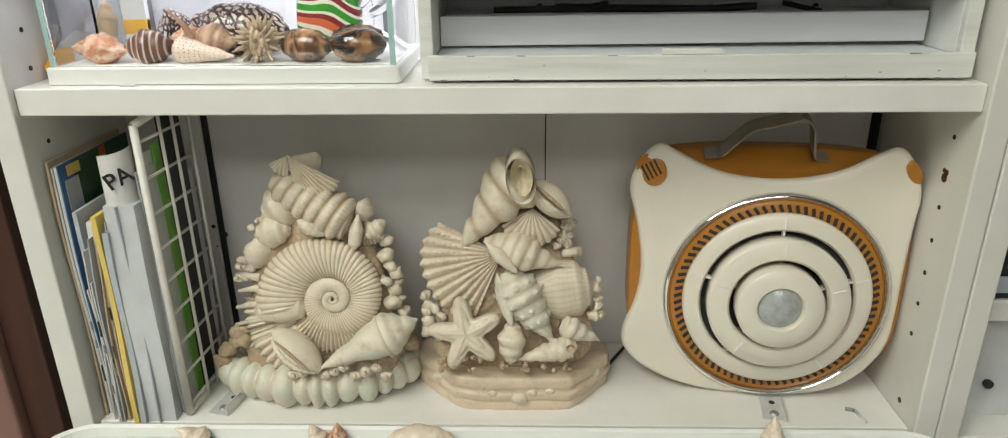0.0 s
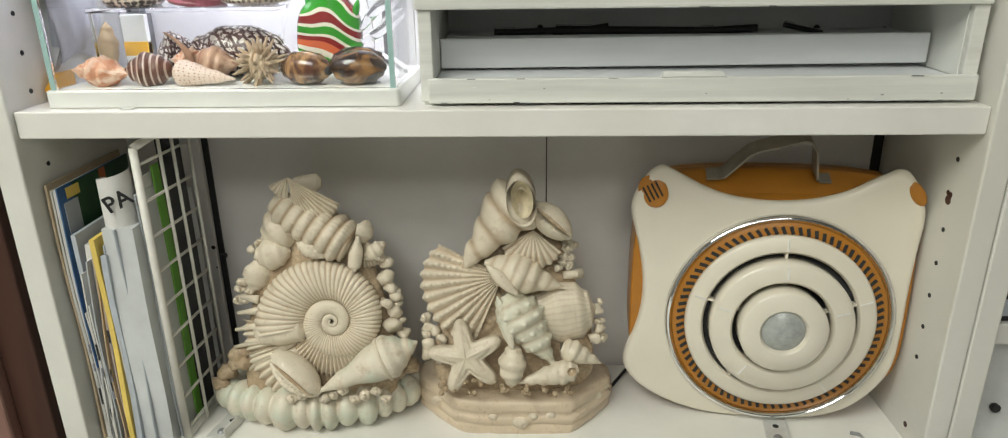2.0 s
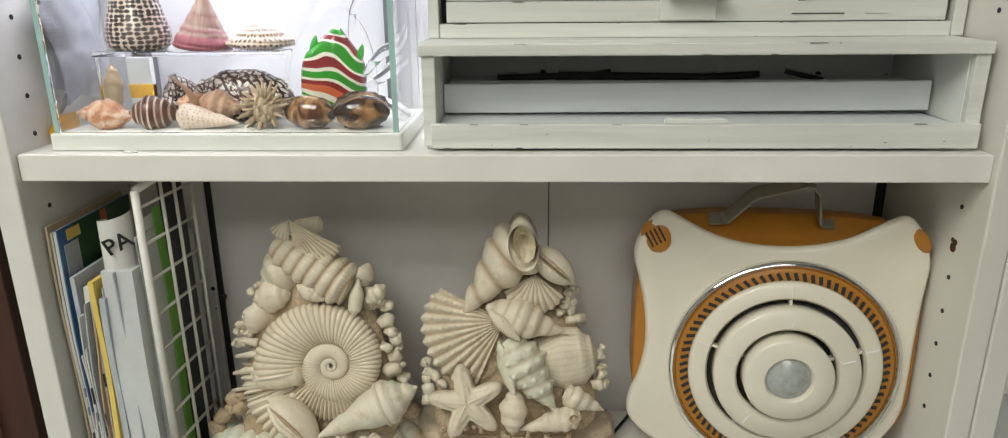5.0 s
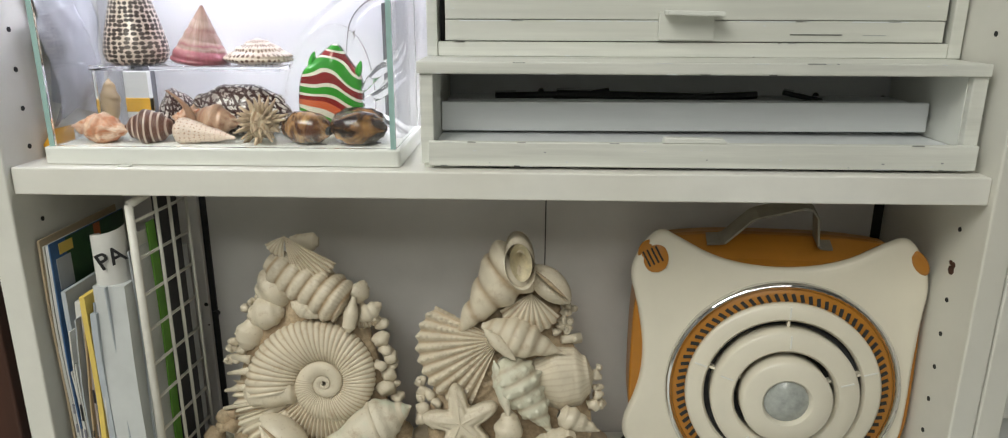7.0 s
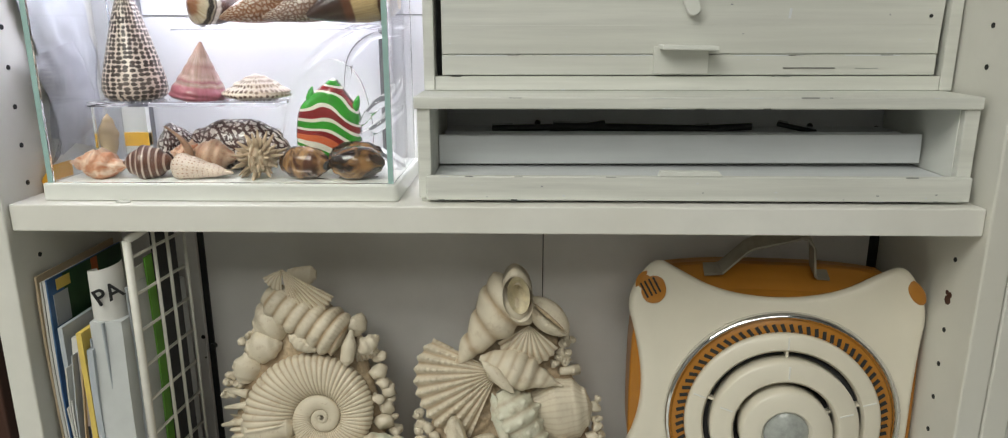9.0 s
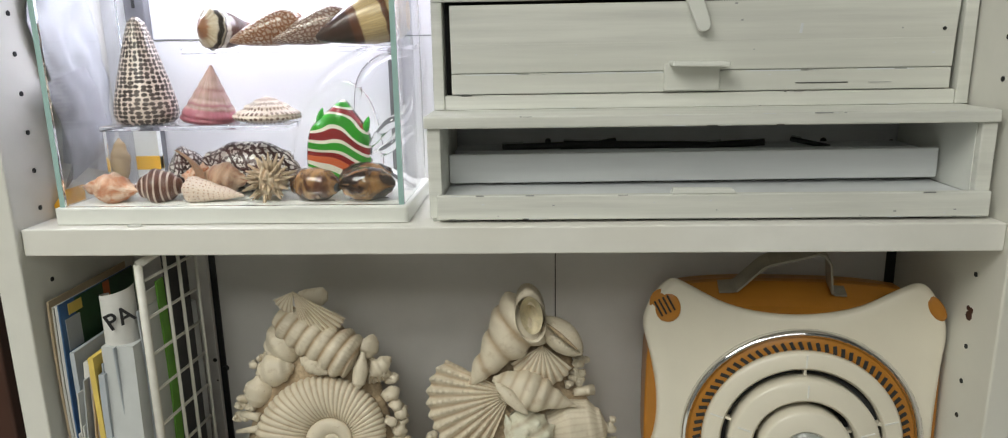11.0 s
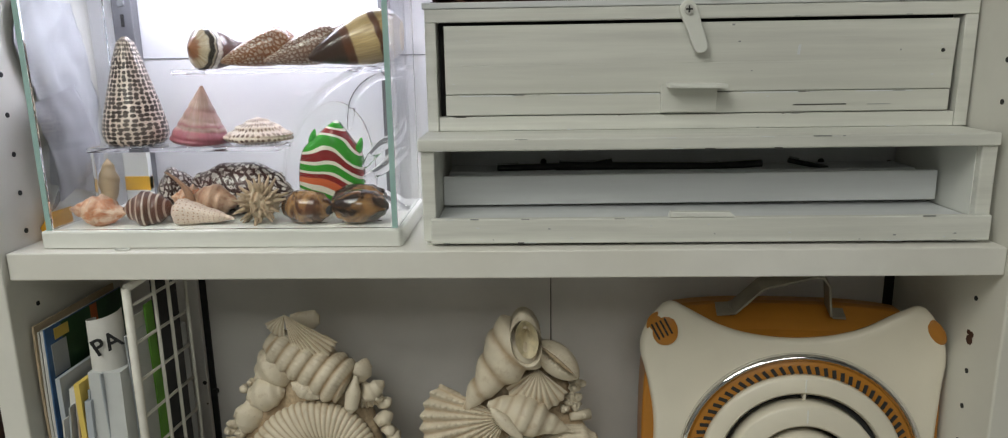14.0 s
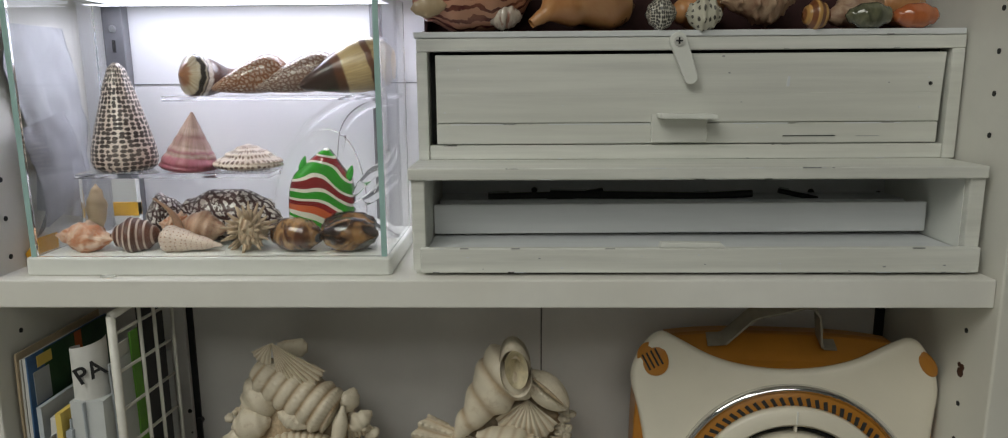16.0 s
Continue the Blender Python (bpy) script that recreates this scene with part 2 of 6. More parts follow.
def lathe(profile, length, nu=28, nv=40, ribs=0, rib=0.0, squash=1.0, whorl=0.0, whorls=6, knob=0.0, bend=0.0):
    """A shell turned round the x axis from 0 to length: profile(v) is its radius; ribs run along it, whorls wind round it."""
    def fn(u, v):
        a = u * math.tau
        r = profile(v)
        r *= 1 + rib * math.cos(ribs * a) + whorl * abs(math.sin(math.pi * (v * whorls + u))) - whorl * 0.5
        r += knob * profile(v) * max(0, math.cos(9 * a)) * max(0, math.sin(math.tau * v * whorls))
        return Vector((v * length, r * math.cos(a) * squash, r * math.sin(a) + bend * length * (v * v - v)))
    return sheet(fn, nu, nv)


def between(p, q, spin=0.0):
    """The pose that lays the x axis from p to q; spin turns it about its length."""
    p, q = Vector(p), Vector(q)
    return Matrix.Translation(p) @ (q - p).to_track_quat("X", "Z").to_matrix().to_4x4() @ pose(0, 0, 0, spin)


def curve_of(points):
    """A radius profile through (v, r) points, eased between them."""
    def f(v):
        for (a, ra), (b, rb) in zip(points, points[1:]):
            if v <= b:
                s = (v - a) / (b - a)
                s = s * s * (3 - 2 * s)
                return ra + (rb - ra) * s
        return points[-1][1]
    return f


def linear_of(points):
    """A radius profile through (v, r) points with straight runs."""
    def f(v):
        for (a, ra), (b, rb) in zip(points, points[1:]):
            if v <= b:
                return ra + (rb - ra) * (v - a) / (b - a)
        return points[-1][1]
    return f


def thing(name, at, label, category, group="", kind=""):
    ob = new(name)
    ob.empty_display_size = 0.01
    ob.location = at
    return tagged(ob, label, category, group, kind)


# ---- the room: an unseen shell, its walls greyed to cut bounced light ----
def wall(name, x0, x1, y0, y1, z0, z1, mat, label):
    tagged(part(name, block(x0, x1, y0, y1, z0, z1, 0), mat), label, name.split("_")[0], kind="structure")


wall("floor", -2.2, 2.2, -3.0, 0.45, -0.1, 0.0, FLOORING, "beige glossy floor of the room")
wall("ceiling", -2.2, 2.2, -3.0, 0.45, 2.5, 2.6, BOUNCEGREY, "unseen ceiling of the room, greyed to cut bounced light")
wall("wall_north", -2.2, 2.2, 0.35, 0.45, 0, 2.5, BOUNCEGREY, "unseen wall behind the shelf unit, greyed to cut bounced light")
wall("wall_south", -2.2, 2.2, -3.1, -3.0, 0, 2.5, BOUNCEGREY, "unseen wall facing the shelf unit, greyed to cut bounced light")
wall("wall_west", -2.3, -2.2, -3.0, 0.45, 0, 2.5, BOUNCEGREY, "unseen side wall of the room, greyed to cut bounced light")
wall("wall_east", 2.2, 2.3, -3.0, 0.45, 0, 2.5, BOUNCEGREY, "unseen side wall of the room, greyed to cut bounced light")
# Lamp panels out of view; the rear one is added as fill.
for x, y, half in ((-0.95, -1.30, 0.60), (0.1, -2.50, 0.40)):
    lamp = thing("ceiling_lamp", (x, y, 2.5), "unseen large white ceiling lamp panel with a glowing diffuser", "lamp", "ceiling lamps")
    part("housing", block(-0.69, 0.69, -half - 0.03, half + 0.03, -0.055, 0.0, 0.004), WHITE, lamp)
    part("diffuser", block(-0.66, 0.66, -half, half, -0.066, -0.056, 0.003), LAMPGLOW, lamp, "glowing frosted diffuser")

# ---- the shelf unit ----
TOP, LOW, W = 1.0, 0.68, 0.382
unit = thing("shelf_unit", (0, 0, 0), "white lacquered shelf unit with adjustable shelves and grey back", "shelf unit")


def side_panel(x0, x1, parent):
    part("side_panel", block(x0, x1, -0.006, 0.166, 0.0, 1.75, 0.0015), PANEL, parent)


side_panel(-W - 0.0215, -W, unit)
side_panel(W, W + 0.0205, unit)
part("upper_shelf", block(-W + 0.0006, W - 0.0006, 0.0, 0.15, TOP - 0.022, TOP, 0.0012), WHITE, unit)
part("lower_shelf", block(-W + 0.0006, W - 0.0006, 0.002, 0.15, LOW - 0.02, LOW, 0.0012), WHITE, unit)
part("back_board", block(-W, 0.0465, 0.1535, 0.158, 0.2, TOP - 0.024, 0.0006), BACK, unit, "grey hardboard back panel")
part("back_board", block(0.0475, W - 0.012, 0.154, 0.158, 0.2, TOP - 0.024, 0.0006), BACK, unit, "grey hardboard back panel")
part("back_board", block(-W, W, 0.1535, 0.158, TOP - 0.02, 1.75, 0.0006), TANKBACK, unit, "white back panel")
part("board_joint", block(-0.335, -0.06, 0.1528, 0.1534, 1.1458, 1.1468, 0), STEEL, unit, "thin grey joint in the back panel")
for x, z in ((-0.3415, 1.196), (-0.3405, 1.150)):
    part("rail_screw", moved(rod((0, 0.1419, 0), (0, 0.1402, 0), 0.0036, 0.0028, 12), pose(x, 0, z)), STEEL, unit)
part("rear_cover", block(-W, W, 0.159, 0.166, 0.0, 1.75, 0), DARK, unit)
part("plinth", block(-W, W, 0.02, 0.04, 0.0, 0.4, 0), PANEL, unit)
part("edge_strip", block(-W + 0.0008, W - 0.0008, 0.0, 0.004, LOW - 0.024, LOW - 0.0215, 0.0005), WHITE, unit)
strip = part("slotted_rail", block(-0.327, -0.3035, 0.146, 0.1533, LOW, TOP - 0.023, 0.001), BACK, unit, "grey slotted rail")
part("rail_gap", block(-0.3034, -0.2975, 0.151, 0.1534, LOW, TOP - 0.023, 0), BLACK, unit)
part("rail_hole", moved(rod((0, 0.1462, 0), (0, 0.1457, 0), 0.0022, seg=12), pose(-0.3060, 0, 0.823)), DARK, strip)
part("rail_hole", moved(rod((0, 0.1462, 0), (0, 0.1457, 0), 0.0010, seg=10), pose(-0.3055, 0, 0.800)), DARK, strip)
part("rail_catch", moved(rod((0, 0.1532, 0), (0, 0.1475, 0), 0.0034, seg=14), pose(-0.2985, 0, 0.811)), BLACK, strip, "small black catch")
for x in (-0.3415, -0.0985):
    rail = part("shelf_rail", block(x - 0.0095, x + 0.0095, 0.142, 0.1534, TOP, 1.6, 0.001), RAILGREY, unit, "grey steel shelf rail")
    for k in range(9):
        part("slot", block(x - 0.0015, x + 0.0015, 0.1412, 0.1419, TOP + 0.025 + 0.05 * k, TOP + 0.036 + 0.05 * k, 0), DARK, rail)
for x, s in ((-W, 1), (W, -1)):
    for k in range(-10, 8):
        z = 1.074 + 0.031 * k
        if TOP - 0.025 < z < TOP + 0.005 or (x > 0 and k == -5):
            continue
        bm = rod((0, 0, 0), (0.0006 * s, 0, 0), 0.0021, seg=10)
        bm_ob = part("pin_hole", bm, DARK, unit)
        bm_ob.location = (x, 0.030 if x > 0 else 0.028, z)
for y, z, r in ((0.032, 0.914, 0.0042), (0.030, 0.919, 0.0028), (0.034, 0.920, 0.0022), (0.026, 0.694, 0.003)):
    ob = part("chip", rod((0, 0, 0), (-0.0005, 0, 0), r, seg=7), WOOD, unit, "chipped brown spot")
    ob.location = (W, y, z)

neighbour = thing("shelf_unit", (W + 0.0215, 0, 0), "white shelf unit standing against its neighbour", "shelf unit")
part("side_panel", block(0, 0.0205, -0.006, 0.166, 0, 1.75, 0.0015), PANEL, neighbour)
part("lower_shelf", block(0.021, 0.75, 0.0, 0.15, LOW - 0.03, LOW - 0.008, 0.0012), WHITE, neighbour)
part("upper_shelf", block(0.021, 0.75, 0.0, 0.15, TOP - 0.022, TOP, 0.0012), WHITE, neighbour)
part("back_board", block(0.021, 0.75, 0.154, 0.16, 0.0, 1.75, 0), BACK, neighbour)
part("side_panel", block(0.7505, 0.772, -0.006, 0.166, 0, 1.75, 0.0015), PANEL, neighbour)

# ---- painted wooden boxes ----
OPEN_H = 0.0835


def open_box():
    b = thing("wooden_tray_box", (0.0, 0.0, TOP), "low white-painted wooden box with an open front compartment", "box")
    x0, x1, y0, y1, h = -0.0565, 0.3755, 0.014, 0.15, OPEN_H
    part("roof_board", block(x0 - 0.002, x1 + 0.0, y0 + 0.0, y1, h - 0.0095, h, 0.0012), BOXPAINT, b)
    part("side_board", block(x0, x0 + 0.0105, y0 + 0.003, y1 - 0.006, 0.003, h - 0.0095, 0.001), BOXPAINT, b)
    part("side_board", block(x1 - 0.0115, x1, y0 + 0.003, y1 - 0.006, 0.003, h - 0.0095, 0.001), BOXPAINT, b)
    # paler sheet on this side only: the light falling there, put into colour
    part("side_lining", block(x1 - 0.0125, x1 - 0.0117, y0 + 0.009, y1 - 0.007, 0.0197, h - 0.0100, 0.0), TRAYWHITE, b, "paler sheet painting the light on the side board's inner face")
    part("front_lip", block(x0 + 0.0065, x1 - 0.0015, y0 - 0.003, y0 + 0.0028, 0.0025, 0.0222, 0.0012), BOXPAINT, b)
    part("bottom_board", block(x0 + 0.0108, x1 - 0.0128, y0 + 0.003, y1 - 0.006, 0.006, 0.0195, 0.0008), BOXIN, b)
    part("rear_board", block(x0, x1, y1 - 0.0055, y1, 0.003, h - 0.0097, 0.0005), BOXIN, b)
    part("foot", block(x0 + 0.002, x0 + 0.03, y0 + 0.006, y1 - 0.01, 0.0, 0.0028, 0), BOXPAINT, b)
    part("foot", block(x1 - 0.03, x1 - 0.002, y0 + 0.006, y1 - 0.01, 0.0, 0.0028, 0), BOXPAINT, b)
    part("inner_board", moved(block(x0 + 0.0112, x1 - 0.0148, 0.0, 0.006, 0.0015, 0.0262, 0.001), pose(0, 0.066, 0.0203, 0, -0.25)), BOXIN, b, "loose grey-white divider board")
    part("paint_patch", prism([(0.1325, 0.0222), (0.183, 0.0222), (0.179, 0.0262), (0.134, 0.0266)], y0 - 0.0034, y0 + 0.0026, 0.0006), TRAYWHITE, b, "bright white paint patch")
    for x, z in ((0.040, 0.047), (0.296, 0.0445), (-0.037, 0.0395), (0.358, 0.042), (0.281, 0.040)):
        part("screw", rod((x, 0.1442, z), (x, 0.1415, z), 0.0030, 0.0022), BLACK, b)
    return b


def drawer_box():
    z0 = TOP + OPEN_H + 0.0002
    b = thing("wooden_drawer_box", (0.0, 0.0, z0), "white-painted wooden box with a drop front and turn latch", "box")
    x0, x1, y0, y1, h = -0.0568, 0.3795, 0.068, 0.15, 0.1027
    part("top_board", block(x0 - 0.002, x1 - 0.001, y0 - 0.001, y1, h - 0.0048, h, 0.0008), BOXIN, b, "grey-white top board")
    part("front_rail", block(x0, x1, y0, y0 + 0.01, h - 0.0154, h - 0.0050, 0.0008), BOXPAINT, b)
    part("front_stile", block(x0, x0 + 0.0090, y0, y0 + 0.01, 0.0, h - 0.0156, 0.0008), BOXPAINT, b)
    part("front_stile", block(x1 - 0.0100, x1, y0, y0 + 0.01, 0.0, h - 0.0156, 0.0008), BOXPAINT, b)
    part("front_sill", block(x0 + 0.0092, x1 - 0.0102, y0 + 0.0012, y0 + 0.011, 0.0, 0.0118, 0.0008), BOXPAINT, b)
    part("side_board", block(x0, x0 + 0.009, y0 + 0.0102, y1, 0.0, h - 0.0050, 0.0), BOXPAINT, b)
    part("side_board", block(x1 - 0.009, x1, y0 + 0.0102, y1, 0.0, h - 0.0050, 0.0), BOXPAINT, b)
    part("rear_board", block(x0 + 0.0092, x1 - 0.0092, y1 - 0.006, y1, 0.0, h - 0.0050, 0.0), BOXIN, b)
    part("liner", block(x0 + 0.0092, x1 - 0.0092, y0 + 0.02, y0 + 0.022, 0.0, h - 0.0050, 0.0), DARK, b)
    front = part("drop_front", prism([(x0 + 0.0152, 0.0298), (x1 - 0.0142, 0.0298), (x1 - 0.0135, 0.0575), (x1 - 0.0125, 0.0846), (x0 + 0.0150, 0.0846)], y0 + 0.0030, y0 + 0.0105, 0.0009, 2), BOXPAINT, b)
    part("front_plank", block(x0 + 0.0152, x1 - 0.0148, y0 + 0.0022, y0 + 0.0105, 0.0126, 0.0294, 0.0009), BOXPAINT, b)
    part("front_strip", block(x0 + 0.0154, x1 - 0.0146, y0 + 0.0024, y0 + 0.0031, 0.0300, 0.0532, 0.0006), BOXPAINT, front, "slightly raised painted plank")
    part("nick", block(0.241, 0.283, y0 + 0.0016, y0 + 0.0023, 0.0181, 0.0188, 0.0), DARK, b)
    part("nick", block(0.300, 0.318, y0 + 0.0018, y0 + 0.0023, 0.0180, 0.0184, 0.0), STEEL, b)
    part("scratch", moved(block(-0.001, 0.001, -0.0006, 0.0002, -0.004, 0.004, 0.0), pose(0.243, y0 + 0.0029, 0.062, 0, 6)), BOXIN, front)
    for x in (-0.030, 0.05, 0.10, 0.20, 0.29):
        part("worn_edge", block(x, x + 0.045, y0 + 0.0021, y0 + 0.0024, 0.0282, 0.0292, 0.0), BOXIN, b, "grey worn edge")
    part("nail_head", rod((0.3560, y0 + 0.0032, 0.0598), (0.3560, y0 + 0.0024, 0.0598), 0.0015), DARK, front)
    knob = part("handle_plate", block(0.1335, 0.1785, y0 - 0.0022, y0 + 0.0021, 0.0138, 0.0362, 0.0008), BOXPAINT, b)
    part("handle_ledge", moved(block(0.1375, 0.1830, -0.018, 0.0018, 0.0, 0.0038, 0.001), pose(0, y0, 0.0362, 0, 1.0)), TRAYWHITE, knob)
    n = 12
    outline = [(0.0068 * math.cos(a), 0.0068 * math.sin(a)) for a in np.linspace(0, math.pi, n)]
    outline += [(0.0054 * math.cos(a), -0.0305 + 0.0054 * math.sin(a)) for a in np.linspace(math.pi, math.tau, n)]
    latch = part("turn_latch", moved(prism(outline, -0.0045, 0.0, 0.0008), pose(0.1525, y0 - 0.0005, h - 0.0085, 0, -21)), TRAYWHITE, b, "white wooden turn latch")
    part("screw", moved(rod((0, -0.0062, 0), (0, -0.004, 0), 0.0038, seg=14), pose(0.1525, y0 - 0.0005, h - 0.0085)), ZINC, latch)
    part("screw_slot", block(0.1499, 0.1551, y0 - 0.0072, y0 - 0.0066, h - 0.0091, h - 0.0079, 0), BLACK, latch)
    part("screw_slot", block(0.1519, 0.1531, y0 - 0.0073, y0 - 0.0067, h - 0.0111, h - 0.0059, 0), BLACK, latch)
    return b


open_box()
drawer_box()
for x, ln, tilt, r in ((0.036, 0.075, 1.5, 0.0030), (0.118, 0.13, -1.0, 0.0036), (0.075, 0.05, 9, 0.0030), (0.205, 0.05, 3, 0.0032), (0.270, 0.035, -12, 0.0022)):
    pen = thing("pen", (x, 0.106, TOP + 0.0478), "slim black pen lying on the inner ledge of the box", "pen", "pens in the box")
    part("barrel", moved(rod((-ln / 2, 0, 0), (ln / 2, 0, 0), r, seg=10), pose(0, 0, 0, 0, -tilt)), BLACK, pen)
    part("clip", moved(block(-ln / 2, -ln / 4, -0.001, 0.001, r, r + 0.0015, 0.0004), pose(0, 0, 0, 0, -tilt)), STEEL, pen)
ledge = thing("ledge_board", (0, 0.088, TOP + 0.0187), "grey-painted ledge board inside the open box", "board")
part("board", block(-0.044, 0.36, 0.012, 0.05, 0.0012, 0.0262, 0.001), BOXIN, ledge)

# ---- glass tank ----
TX0, TX1, TY0, TY1 = -0.3615, -0.0730, 0.014, 0.139
tank = thing("display_tank", (0, 0, TOP), "rectangular glass display tank on a white base with a lit lid", "tank")


def rounded(x0, x1, y0, y1, r, n=6):
    pts = []
    for cx, cy, a0 in ((x1 - r, y1 - r, 0), (x0 + r, y1 - r, 90), (x0 + r, y0 + r, 180), (x1 - r, y0 + r, 270)):
        pts += [(cx + r * math.cos(radians(a0 + 90 * k / n)), cy + r * math.sin(radians(a0 + 90 * k / n))) for k in range(n + 1)]
    return pts


def flat(outline, z0, z1, bevel=0.0, seg=2):
    """A slab with an outline in x and y, from z0 up to z1, its upper rim rounded."""
    bm = bmesh.new()
    f = bm.faces.new([bm.verts.new((x, y, z0)) for x, y in outline])
    out = bmesh.ops.extrude_face_region(bm, geom=[f])
    bmesh.ops.translate(bm, vec=(0, 0, z1 - z0), verts=[v for v in out["geom"] if isinstance(v, bmesh.types.BMVert)])
    bmesh.ops.recalc_face_normals(bm, faces=bm.faces)
    if bevel:
        rim = [e for e in bm.edges if abs(e.verts[0].co.z - z1) < 1e-7 and abs(e.verts[1].co.z - z1) < 1e-7]
        bmesh.ops.bevel(bm, geom=rim, offset=bevel, segments=seg, affect="EDGES", profile=0.5)
    return bm


part("base_tray", flat(rounded(TX0, TX1, TY0, TY1, 0.004), 0.0006, 0.0140, 0.0015), TRAYWHITE, tank, "white plastic base tray")
G = 0.004
gx0, gx1, gy0, gy1, gz0, gz1 = TX0 + 0.0035, TX1 - 0.0035, TY0 + 0.004, TY1 - 0.003, 0.0142, 0.216
for nm, bm in (("front_pane", block(gx0 + 0.0045, gx1 - 0.0045, gy0, gy0 + G, gz0, gz1, 0)),
               ("side_pane", block(gx0, gx0 + G, gy0 + 0.0005, gy1, gz0, gz1, 0)),
               ("side_pane", block(gx1 - G, gx1, gy0 + 0.0005, gy1, gz0, gz1, 0))):
    ob = part(nm, bm, GLASS, tank)
    ob.visible_shadow = False
for x in (gx0 + 0.0002, gx1 - 0.0045):
    part("edge_seal", block(x, x + 0.0042, gy0 - 0.0004, gy0 + 0.0001, gz0, gz1, 0), GLASSEDGE, tank, "greenish polished glass edge")
lid = part("lid", block(gx0 - 0.002, gx1 + 0.002, gy0 - 0.002, gy1 + 0.002, gz1 + 0.0045, gz1 + 0.022, 0.002), TRAYWHITE, tank)
part("led_strip", block(gx0 + 0.02, gx1 - 0.02, 0.094, 0.126, gz1 + 0.0005, gz1 + 0.004, 0.0006), LED, tank, "glowing white light strip")
for nm, x0, x1, z in (("acrylic_shelf", -0.3365, -0.1765, 0.0755), ("acrylic_shelf", -0.259, -0.0808, 0.1375)):
    st = thing(nm, (0, 0, TOP), "clear acrylic riser shelf holding seashells", "riser", "acrylic risers")
    part("plate", block(x0, x1, 0.052, 0.126, z - 0.004, z, 0.0006), ACRYLIC, st).visible_shadow = False
    for x in (x0 + 0.002,) if z < 0.1 else ():
        part("leg", block(x, x + 0.003, 0.053, 0.125, 0.0145, z - 0.0042, 0.0004), ACRYLIC, st).visible_shadow = False

R = random.Random(21)
for owner in ("wooden_tray_box", "wooden_drawer_box"):
    base = bpy.data.objects[owner]
    for k in range(26):
        x = R.uniform(-0.05, 0.365)
        if owner == "wooden_tray_box":
            y, z = R.choice(((0.0108, 0.0028), (0.0109, 0.0215), (0.0139, 0.0742), (0.0139, 0.0825)))
        else:
            y, z = R.choice(((0.0690, 0.0003), (0.0669, 0.0980), (0.0691, 0.0113), (0.0701, 0.0285), (0.0679, 0.0876)))
        w = R.uniform(0.002, 0.016) * R.random() + 0.0015
        part("paint_chip", block(x, x + w, y - 0.0003, y + 0.0004, z, z + R.uniform(0.0003, 0.0008), 0), R.choice((DARK, BOXIN, BOXIN, STEEL, STEEL)), base)
    for k in range(14):
        x, z = R.uniform(-0.04, 0.36), R.uniform(0.004, 0.017) if owner == "wooden_tray_box" else R.uniform(0.014, 0.082)
        y = 0.0109 if owner == "wooden_tray_box" else (0.0702 if z < 0.029 else 0.0703 if z < 0.053 else 0.0709)
        part("speck", block(x, x + R.uniform(0.0006, 0.0022), y - 0.0002, y + 0.0004, z, z + R.uniform(0.0005, 0.0012), 0), R.choice((STEEL, BOXIN)), base)

MAROON = plain("dark_maroon_cloth", (0.045, 0.014, 0.014), 0.85, vary=0.2, grain=90, relief=0.5)
case_ = thing("display_case", (0.0, 0.0, TOP + OPEN_H + 0.1031), "dark maroon lined case with an unseen roof added for shade", "display case")
part("rear_lining", block(-0.052, 0.352, 0.130, 0.148, 0.0, 0.135, 0.0), MAROON, case_)
part("floor_lining", block(-0.052, 0.352, 0.074, 0.1295, 0.0, 0.0006, 0.0), MAROON, case_)
# unseen top, added to keep the shells below in shade
part("roof", block(-0.056, 0.358, 0.066, 0.149, 0.1352, 0.143, 0.001), BOXPAINT, case_)
part("side_lining", block(-0.055, -0.0523, 0.112, 0.148, 0.0, 0.135, 0.0), MAROON, case_)
part("side_lining", block(0.3523, 0.355, 0.112, 0.148, 0.0, 0.135, 0.0), MAROON, case_)

# ---- shell ornaments of cream resin ----
def eased(points, n=8):
    """A closed outline with its corners rounded off."""
    out = [Vector(p) for p in points]
    for _ in range(3):
        out = [q for a, b in zip(out, out[1:] + out[:1]) for q in (a * 0.75 + b * 0.25, a * 0.25 + b * 0.75)]
    return [tuple(p) for p in out]


def on(a, b, d=0.0):
    """A place on an ornament's leaning face: a across, b up, d out of it."""
    return Vector((a, 0.18 * (b - 0.02) - d, b + 0.4 * d))


def mound(outline, depth, rough=0.004, seed=0.0):
    ring = eased(outline, 8)
    n = len(ring)
    c = Vector((sum(p[0] for p in ring) / n, sum(p[1] for p in ring) / n))

    def fn(u, v):
        p = Vector(ring[int(u * n + 0.5) % n])
        if v < 0.8:
            s = v / 0.8
            q, d = c + (p - c) * s, depth * math.sqrt(max(0, 1 - s ** 4))
        else:
            s = (v - 0.8) / 0.2
            q, d = p + (c - p) * 0.9 * s, -0.018 * min(1, s * 3)
        d += rough * noise.noise(Vector((q.x * 60 + seed, q.y * 60, 3))) + rough * 0.5 * noise.noise(Vector((q.x * 190 + seed, q.y * 190, 7)))
        return on(q.x, q.y, d)
    return sheet(fn, n, 26)


